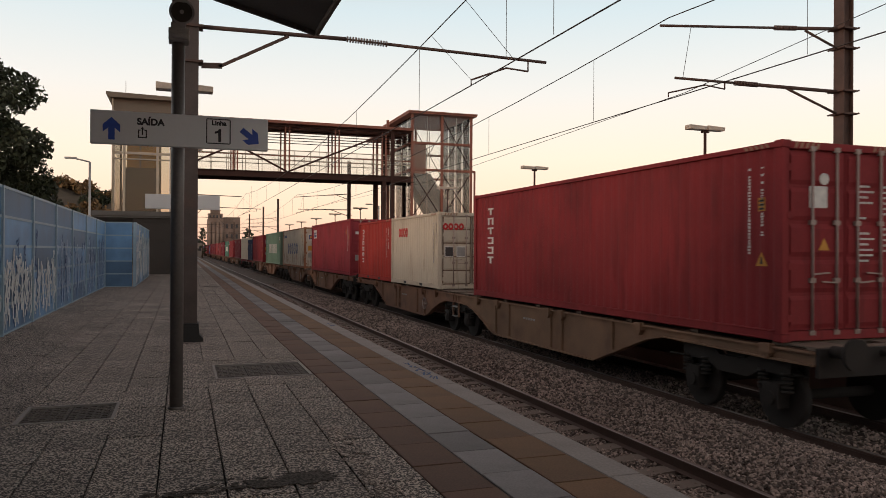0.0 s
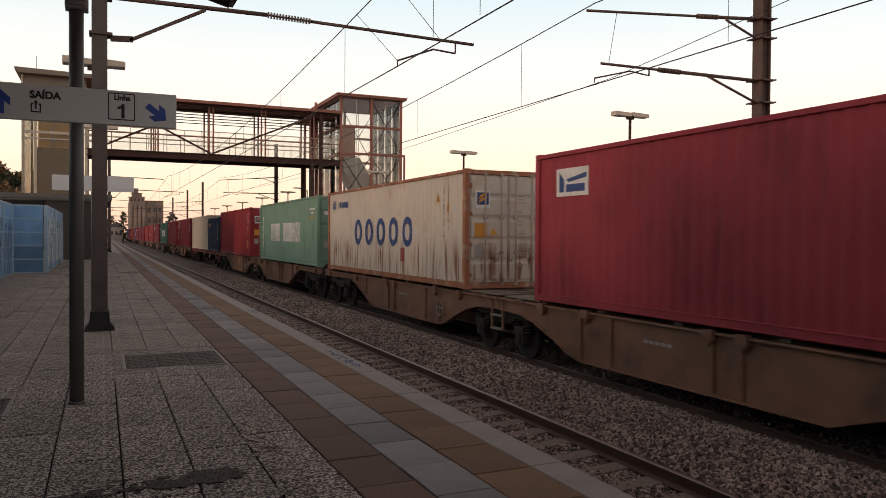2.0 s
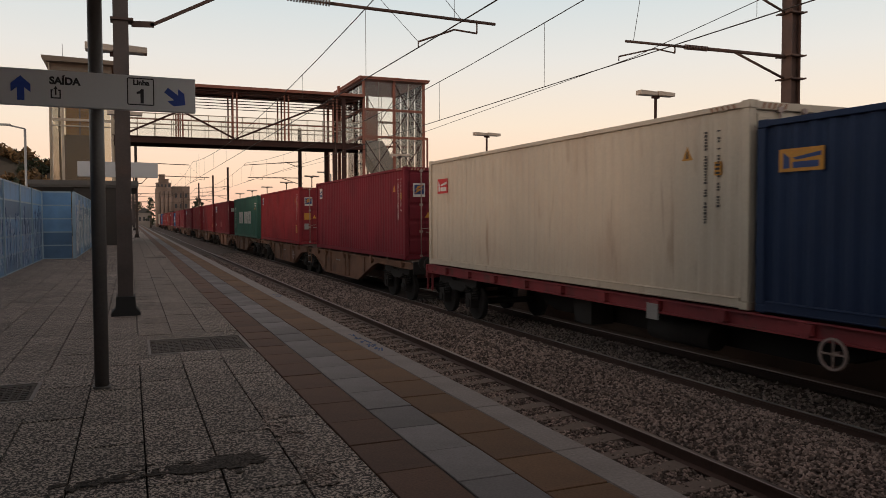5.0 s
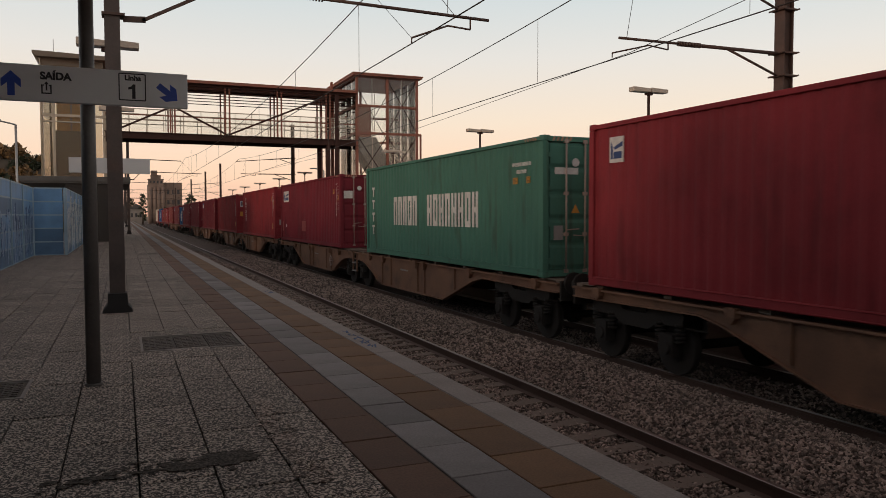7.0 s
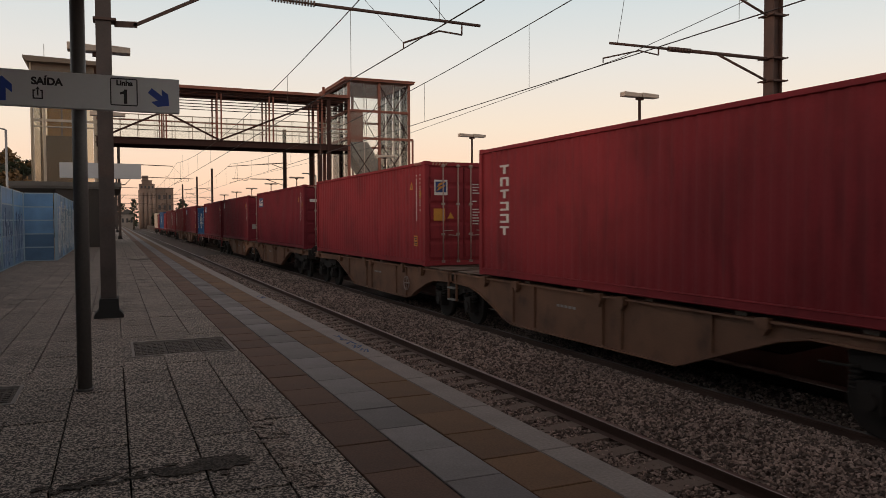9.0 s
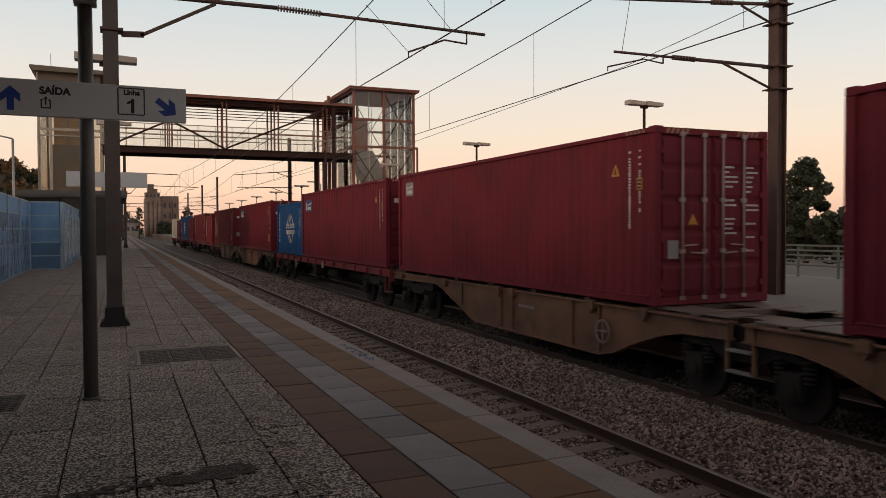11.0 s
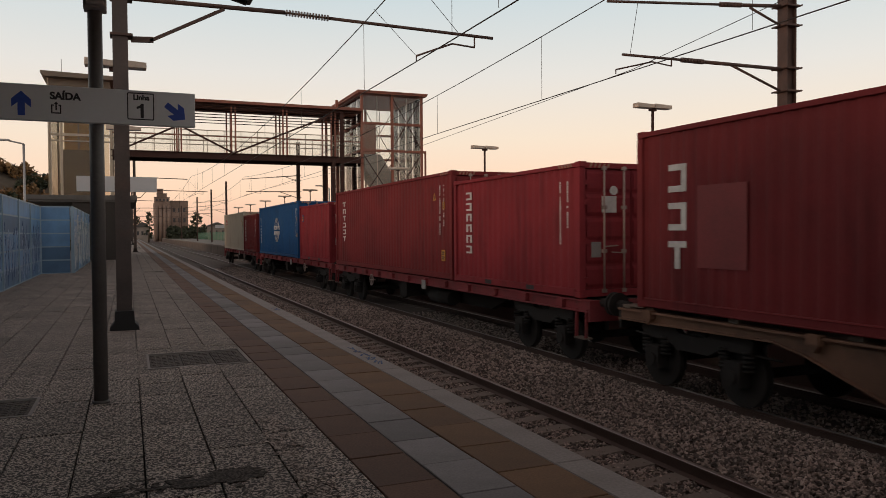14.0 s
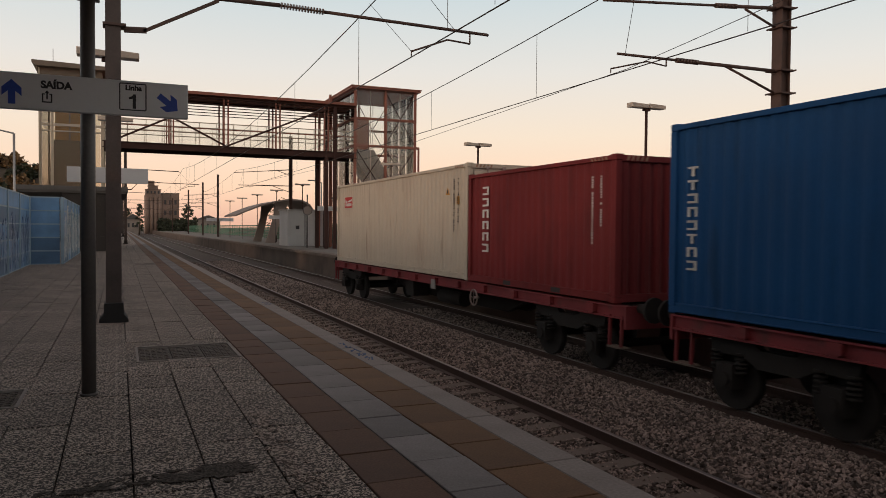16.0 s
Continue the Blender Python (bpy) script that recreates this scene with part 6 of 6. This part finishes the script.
def belly_unit(w, base, front, paint):
    """One half of an articulated wagon under a load whose near end lies at base. front: the half with its free end nearest."""
    L = 12.19
    e, joint = 0.55, 1.6
    def Y(y):
        return base + (y if front else L - y)
    out = [(-e, -0.06), (-e, -0.25), (0.4, -0.25), (2.9, -0.22), (3.4, -0.32), (5.35, -0.98), (10.6, -1.0), (11.05, -0.90), (11.53, -0.70), (12.3, -0.44), (12.8, -0.34), (L + joint, -0.31), (L + joint, -0.06)]
    for s in (-1, 1):
        x = s * 1.13
        b = prism(B(), [(Y(y), z) for y, z in out], 0, x - 0.02, x + 0.02)
        for (ya, za), (yb, zb) in zip(out[1:-1], out[2:-1]):
            beam(b, (x, Y(ya), za), (x, Y(yb), zb), 0.16, 0.025)
        box(b, x - 0.09, x + 0.09, *sorted((Y(-e), Y(L + joint))), -0.095, -0.06)
        sill = part("side_sill", b, STEEL[paint], w)
        for y in (4.6, 6.75, 7.3, 9.7, 10.6):
            r = B()
            zb = -0.95 if 5.4 < y < 10.65 else -0.66
            prism(r, [(Y(y) - 0.02, zb), (Y(y) + 0.02, zb), (Y(y) + 0.02, -0.06), (Y(y) - 0.02, -0.06)], 0, *sorted((x + s * 0.02, x + s * 0.07)))
            part("rib", r, STEEL[paint], sill)
        for y in (0.3, 3.6, 6.7, 7.35, 10.4, 11.9):
            r = B()
            q = Y(y)
            box(r, *sorted((x + s * 0.02, x + s * 0.14)), q - 0.1, q + 0.1, -0.17, -0.03)
            prism(r, [(q - 0.08, -0.17), (q + 0.08, -0.17), (q, -0.27)], 0, *sorted((x + s * 0.02, x + s * 0.11)))
            part("twistlock_bracket", r, STEEL[paint], sill)
        if s < 0:
            if not front:
                y = base + 1.4
                r = ring(B(), (x - 0.12, y, -0.56), 0.2, 0.028)
                beam(r, (x - 0.12, y - 0.2, -0.56), (x - 0.12, y + 0.2, -0.56), 0.02)
                beam(r, (x - 0.12, y, -0.76), (x - 0.12, y, -0.36), 0.02)
                tube(r, (x - 0.13, y, -0.56), (x, y, -0.56), 0.03)
                part("brake_handwheel", r, STEEL["rod"], sill)
            for q in range(5):
                r = B()
                yy = Y(8.2) + q * 0.14
                box(r, x - 0.026, x - 0.019, yy, yy + 0.1, -0.42, -0.37)
                part("stencil_print", r, INK["grey"], sill)
            r = tube(B(), (x + 0.12, Y(2.9), -0.5), (x + 0.12, Y(-0.3), -0.46), 0.02)
            part("brake_pipe", r, STEEL["bogie"], sill)
    src = None
    for y in (-e, 0.1, 2.0, 4.0, 6.0, 8.0, 10.0, 11.9, 12.9):
        if src is None:
            b = B()
            box(b, -1.11, 1.11, -0.1, 0.1, -0.22, -0.005)
            src = part("cross_beam", b, STEEL["deck"], w)
            src.location = (0, Y(y + 0.1), 0)
        else:
            share("cross_beam", src, w, Matrix.Translation((0, Y(y + 0.1), 0)))
    b = B()
    box(b, -0.3, 0.3, *sorted((Y(-e), Y(L + joint))), -0.4, -0.1)
    part("centre_sill", b, STEEL["deck"], w)
    for a, b2 in ((-e, 0.02), (L - 0.02, L + joint - 0.12)):
        for xa, xb in ((-1.1, -0.42), (0.42, 1.1)):
            b = B()
            box(b, xa, xb, *sorted((Y(a), Y(b2))), -0.03, -0.012)
            part("end_deck", b, STEEL["deck"], w, "worn pale steel deck plate")
    o = -1 if front else 1
    y = Y(-e)
    b = B()
    box(b, -1.15, 1.15, *sorted((y, y + o * 0.06)), -0.42, -0.02)
    part("end_beam", b, STEEL["bogie"], w)
    buffers(w, y + o * 0.06, o)
    bogie(w, Y(1.2))
    if front:                              # step in the middle of the articulation
        ya, yb = Y(L + 1.42), Y(L + 1.92)
        for yy in (ya, yb):
            ladder = part("ladder_post", beam(B(), (-1.16, yy, -0.1), (-1.16, yy, -0.78), 0.05), STEEL["brown"], w)
        for z in (-0.44, -0.74):
            b = B()
            box(b, -1.22, -1.10, ya + 0.02, yb - 0.02, z - 0.035, z)
            part("rung", b, INK["grey"], ladder)

def belly_wagon(S1, S2, paint="brown"):
    """Articulated container wagon of two deep-bellied halves on three bogies."""
    w = thing("container_wagon", paint + " articulated container wagon with deep bellied side sills", "wagon", "container wagons")
    belly_unit(w, 0.0, True, paint)
    belly_unit(w, S2 - S1, False, "brown")
    bogie(w, (12.19 + S2 - S1) / 2)
    MOVERS.append((w, S1, DECK))

def flat_wagon(S, wheel):
    """Sixty-foot flat container wagon."""
    L = 18.4
    w = thing("flat_wagon", "red painted flat container wagon with brake handwheel", "wagon", "flat wagons")
    for s in (-1, 1):
        x = s * 1.13
        prof = [(-0.09, -0.25), (0.09, -0.25), (0.09, -0.225), (0.03, -0.225), (0.03, -0.045), (0.09, -0.045), (0.09, -0.02), (-0.09, -0.02), (-0.09, -0.045), (-0.03, -0.045), (-0.03, -0.225), (-0.09, -0.225)]
        b = prism(B(), [(x + p, z) for p, z in prof], 1, -0.25, L + 0.25)
        sill = part("side_sill", b, STEEL["red"], w)
        for i in range(12):
            y = 0.6 + i * 1.5
            r = B()
            box(r, *sorted((x + s * 0.03, x + s * 0.12)), y, y + 0.22, -0.19, -0.05)
            prism(r, [(y, -0.19), (y + 0.22, -0.19), (y + 0.11, -0.245)], 0, *sorted((x + s * 0.03, x + s * 0.10)))
            part("stake_bracket", r, STEEL["red"], sill)
        if s < 0:
            for y in (wheel,):
                r = ring(B(), (x - 0.14, y, -0.37), 0.19, 0.03)
                beam(r, (x - 0.14, y - 0.18, -0.37), (x - 0.14, y + 0.18, -0.37), 0.02)
                beam(r, (x - 0.14, y, -0.55), (x - 0.14, y, -0.19), 0.02)
                tube(r, (x - 0.15, y, -0.37), (x, y, -0.37), 0.03)
                part("brake_handwheel", r, STEEL["rod"], sill)
            r = B()
            box(r, x - 0.13, x - 0.10, 8.1, 8.38, -0.36, -0.10)
            part("data_board", r, INK["grey"], sill)
    d = B()
    for i in range(10):
        y = i * (L - 0.25) / 9
        box(d, -1.09, 1.09, y, y + 0.25, -0.26, -0.03)
    prism(d, [(0.5, -0.1), (0.5, -0.35), (4.6, -0.4), (5.6, -0.75), (L - 5.6, -0.75), (L - 4.6, -0.4), (L - 0.5, -0.35), (L - 0.5, -0.1)], 0, -0.35, -0.2)
    prism(d, [(0.5, -0.1), (0.5, -0.35), (4.6, -0.4), (5.6, -0.75), (L - 5.6, -0.75), (L - 4.6, -0.4), (L - 0.5, -0.35), (L - 0.5, -0.1)], 0, 0.2, 0.35)
    part("centre_frame", d, STEEL["bogie"], w)
    d = B()
    tube(d, (-0.65, 7.4, -0.6), (-0.65, 8.9, -0.6), 0.2, 14)
    part("air_tank", d, STEEL["bogie"], w)
    d = B()
    box(d, -1.0, -0.5, 10.4, 11.0, -0.75, -0.3)
    part("valve_box", d, STEEL["bogie"], w)
    for y, o in ((-0.25, -1), (L + 0.25, 1)):
        b = B()
        box(b, -1.2, 1.2, *sorted((y, y + o * 0.06)), -0.42, -0.02)
        part("end_beam", b, STEEL["red"], w)
        buffers(w, y + o * 0.06, o)
        for sx in (-1, 1):                 # shunter's step below each corner
            for yy in (y - o * 0.08, y - o * 0.42):
                st = part("step_hanger", beam(B(), (sx * 1.17, yy, -0.2), (sx * 1.19, yy, -0.74), 0.03, 0.06), STEEL["red"], w)
            b = B()
            box(b, *sorted((sx * 1.05, sx * 1.24)), *sorted((y - o * 0.06, y - o * 0.44)), -0.77, -0.74)
            part("tread", b, STEEL["deck"], st)
    bogie(w, 1.7), bogie(w, L - 1.7)
    MOVERS.append((w, S, DECK))

FORTY, TWENTY, HC, LOW = 12.19, 6.06, 2.945, 2.63
V40 = ("vert", 10.78, 11.18, 0.92, 2.55, 6, "white")
V20 = ("vert", 5.0, 5.32, 0.71, 2.33, 6, "white")
def codes(L, ink="white"):
    return ("codes", 0.70, ink)
def plate(_, w=0.5, bg="blue", fg="white", h=0.42):
    return ("plate", FORTY - 0.6 - w, FORTY - 0.6, HC - 0.28 - h, HC - 0.28, bg, fg)
TXT = ("doorset", ("text", "tri", "panel"))
# (kind of load, near end along the train, length, height, paint, label, markings, doors)
LOADS = [
    (8.45, FORTY, HC, "maroon", "maroon steel forty-foot container with white vertical lettering blocks", [V40, ("codes", 0.70, "white", "low"), ("doorset", ("white", "tri", "text", "dot"))], True),
    (23.95, TWENTY, LOW, "white", "cream white twenty-foot container with red print", [("oval", 5.05, 3.75, 1.83, 2.19, 4, "red"), ("codes", 0.6, "grey"), ("doorset", ("redword", "seams", "plates", "text", "dark"))], True),
    (30.10, TWENTY, LOW, "vermilion", "bright red twenty-foot container with white vertical lettering blocks", [V20, ("codes", 0.75, "white")], True),
    (38.20, FORTY, HC, "rose", "rose red forty-foot container with small emblem plate", [("plate", 10.4, 11.45, 2.07, 2.6, "white", "blue"), codes(1), ("doorset", ("word", "text", "panel"))], True),
    (53.65, FORTY, HC, "rusty_white", "rust-streaked white forty-foot container with blue print", [("oval", 9.05, 3.3, 0.98, 1.86, 5, "blue"), ("bars", 10.9, 9.6, 2.3, 2.52, 4, "blue"), ("plate", 11.2, 11.6, 2.25, 2.6, "grey", "blue"), ("codes", 1.3, "dark"), ("patch", 4.1, 4.4, 0.55, 0.95, "pale_red"), ("doorset", ("logo", "yellow", "tri", "panel", "text", "dark"))], True),
    (67.45, FORTY, HC, "pale_green", "pale green forty-foot container with tall white print", [("bars", 9.4, 7.27, 1.0, 1.88, 5, "white"), ("bars", 6.53, 3.1, 1.0, 1.88, 8, "white"), ("vert", 11.35, 11.6, 0.6, 2.32, 4, "white"), ("bars", 1.4, 0.55, 2.36, 2.44, 7, "white"), ("bars", 1.2, 0.75, 2.2, 2.28, 3, "white"), ("patch", 0.6, 0.75, 1.98, 2.12, "yellow"), ("patch", 1.15, 1.35, 1.98, 2.12, "yellow"), ("doorset", ("word", "tri", "dot", "panel"))], True),
    (82.95, FORTY, HC, "red", "red forty-foot container with yellow stickers", [("codes", 1.0, "white"), ("patch", 0.7, 1.0, 0.55, 0.95, "yellow"), ("doorset", ("logo", "yellow", "tri", "text", "panel"))], True),
    (96.25, TWENTY, LOW, "navy", "navy blue twenty-foot container with yellow emblem", [("plate", 5.0, 5.7, 1.9, 2.2, "yellow", "blue"), ("codes", 0.6, "white")], False),
    (102.45, FORTY, HC, "white", "cream white forty-foot container with red emblem", [("plate", 10.9, 11.6, 2.0, 2.4, "red", "white"), ("codes", 0.9, "dark")], True),
    (116.75, FORTY, HC, "crimson", "crimson forty-foot container with small blue emblem", [plate(1, 0.45, "white", "blue", 0.45), codes(1), ("doorset", ("logo", "text", "tri"))], True),
    (132.85, FORTY, HC, "red", "red forty-foot container with blue emblem and yellow stickers", [plate(1, 0.4, "white", "blue", 0.45), codes(1), ("patch", 0.65, 1.0, 0.6, 1.0, "yellow"), ("doorset", ("logo", "yellow", "tri", "text", "panel"))], True),
    (146.70, FORTY, HC, "green", "green forty-foot container with tall white print", [("bars", 9.4, 7.27, 1.0, 1.88, 5, "white"), ("bars", 6.53, 3.1, 1.0, 1.88, 8, "white"), ("vert", 11.35, 11.6, 0.6, 2.32, 4, "white"), ("bars", 1.4, 0.55, 2.36, 2.44, 7, "white"), ("bars", 1.2, 0.75, 2.2, 2.28, 3, "white"), ("patch", 0.6, 0.75, 1.98, 2.12, "yellow"), ("patch", 1.15, 1.35, 1.98, 2.12, "yellow"), ("doorset", ("word", "tri", "dot", "panel"))], True),
    (162.40, FORTY, HC, "crimson", "crimson forty-foot container with white emblem plate and primer patch", [("plate", 10.2, 11.5, 2.02, 2.58, "white", "blue"), ("patch", 6.3, 7.15, 0.56, 1.05, "pale_red"), ("patch", 11.5, 11.9, 0.5, 1.0, "pale_red"), ("patch", 10.75, 10.9, 0.7, 0.85, "white"), codes(1), ("doorset", ("edge", "text", "dot"))], True),
    (176.50, FORTY, HC, "red", "red forty-foot container with white vertical lettering blocks", [V40, codes(1), ("patch", 0.65, 0.9, 0.55, 0.85, "yellow"), ("doorset", ("white", "tri", "text", "panel"))], True),
    (192.10, FORTY, HC, "red", "red forty-foot container with blue and yellow door stickers", [codes(1), ("patch", 0.65, 0.9, 0.55, 0.85, "yellow"), ("doorset", ("logo", "yellow", "tri", "text"))], True),
    (206.75, FORTY, HC, "crimson", "crimson forty-foot container with dark emblem plate", [("plate", 10.3, 11.57, 2.1, 2.62, "blue", "white"), codes(1), ("doorset", ("word", "text"))], True),
    (222.40, FORTY, HC, "crimson", "crimson forty-foot container with round emblem", [plate(1, 0.6, "grey", "white", 0.4), codes(1), ("doorset", ("text", "tri", "panel"))], True),
    (235.80, FORTY, HC, "crimson", "dark crimson forty-foot container with dark emblem plate", [("plate", 10.35, 11.55, 2.08, 2.62, "blue", "white"), codes(1), ("doorset", ("word", "text", "tri"))], True),
    (248.02, TWENTY, LOW, "blue", "bright blue twenty-foot container with white ring emblem", [("globe", 2.86, 1.32, 0.74, 1.08), ("vert", 5.5, 5.65, 0.6, 2.15, 8, "white"), ("codes", 0.8, "white")], True),
    (256.02, FORTY, HC, "crimson", "crimson forty-foot container with dark emblem plate", [("plate", 10.3, 11.5, 2.08, 2.62, "blue", "white"), codes(1), ("patch", 0.65, 1.0, 0.6, 1.0, "yellow"), ("doorset", ("word", "tri", "text", "dot"))], True),
    (271.72, FORTY, HC, "brick", "brick red forty-foot container with white block print", [("vert", 11.0, 11.42, 0.6, 2.42, 3, "white"), ("patch", 9.75, 10.75, 0.72, 1.97, "pale_red"), ("codes", 0.7, "white"), ("patch", 0.66, 0.98, 0.48, 0.86, "yellow"), ("doorset", ("word", "tri", "text", "panel"))], True),
    (285.68, TWENTY, LOW, "red", "red twenty-foot container with white vertical lettering blocks", [V20, ("codes", 0.75, "white"), ("doorset", ("white", "dot", "panel"))], True),
    (291.88, FORTY, HC, "brick", "brick red forty-foot container with white vertical lettering blocks", [V40, ("codes", 0.9, "white"), ("patch", 0.55, 0.8, 0.5, 0.8, "yellow")], True),
    (305.25, TWENTY, LOW, "red", "red twenty-foot container with small emblem plate", [("plate", 5.3, 5.55, 1.85, 2.2, "blue", "yellow"), ("doorset", ("logo", "panel"))], True),
    (311.80, FORTY, HC, "blue", "bright blue forty-foot container with white ring emblem", [("globe", 6.1, 1.48, 0.70, 0.98), ("vert", 11.6, 11.82, 0.66, 2.29, 8, "white"), ("codes", 0.6, "white", "low")], True),
    (325.40, TWENTY, LOW, "brick", "brick red twenty-foot container with white vertical lettering blocks", [V20, ("codes", 0.75, "white")], False),
    (331.52, FORTY, HC, "white", "cream white forty-foot container with red emblem at the train's end", [("plate", 10.2, 11.2, 2.05, 2.45, "red", "white"), ("codes", 0.9, "dark")], True),
]
for S, L, Hh, paint, label, marks, doors in LOADS:
    container("shipping_container", label, "container", L, Hh, paint, S, marks, doors, frame="rust_frame" if paint == "rusty_white" else None)
for S1, S2 in ((8.45, 23.95), (38.20, 53.65), (67.45, 82.95), (116.75, 132.85), (146.70, 162.40), (176.50, 192.10), (206.75, 222.40), (256.02, 271.72)):
    belly_wagon(S1, S2, "ochre" if S1 < 9 else "brown")
for S, wheel in ((96.25, 4.75), (235.80, 13.4), (285.68, 13.3), (305.25, 4.75), (325.40, 5.6)):
    flat_wagon(S, wheel)

def motions():
    """The train runs past at a slowly rising speed."""
    times = [i * 0.5 for i in range(33)]
    for ob, S, z in MOVERS:
        walk(ob, [(t, pose(T2, S - travel(t), z)) for t in times])
motions()
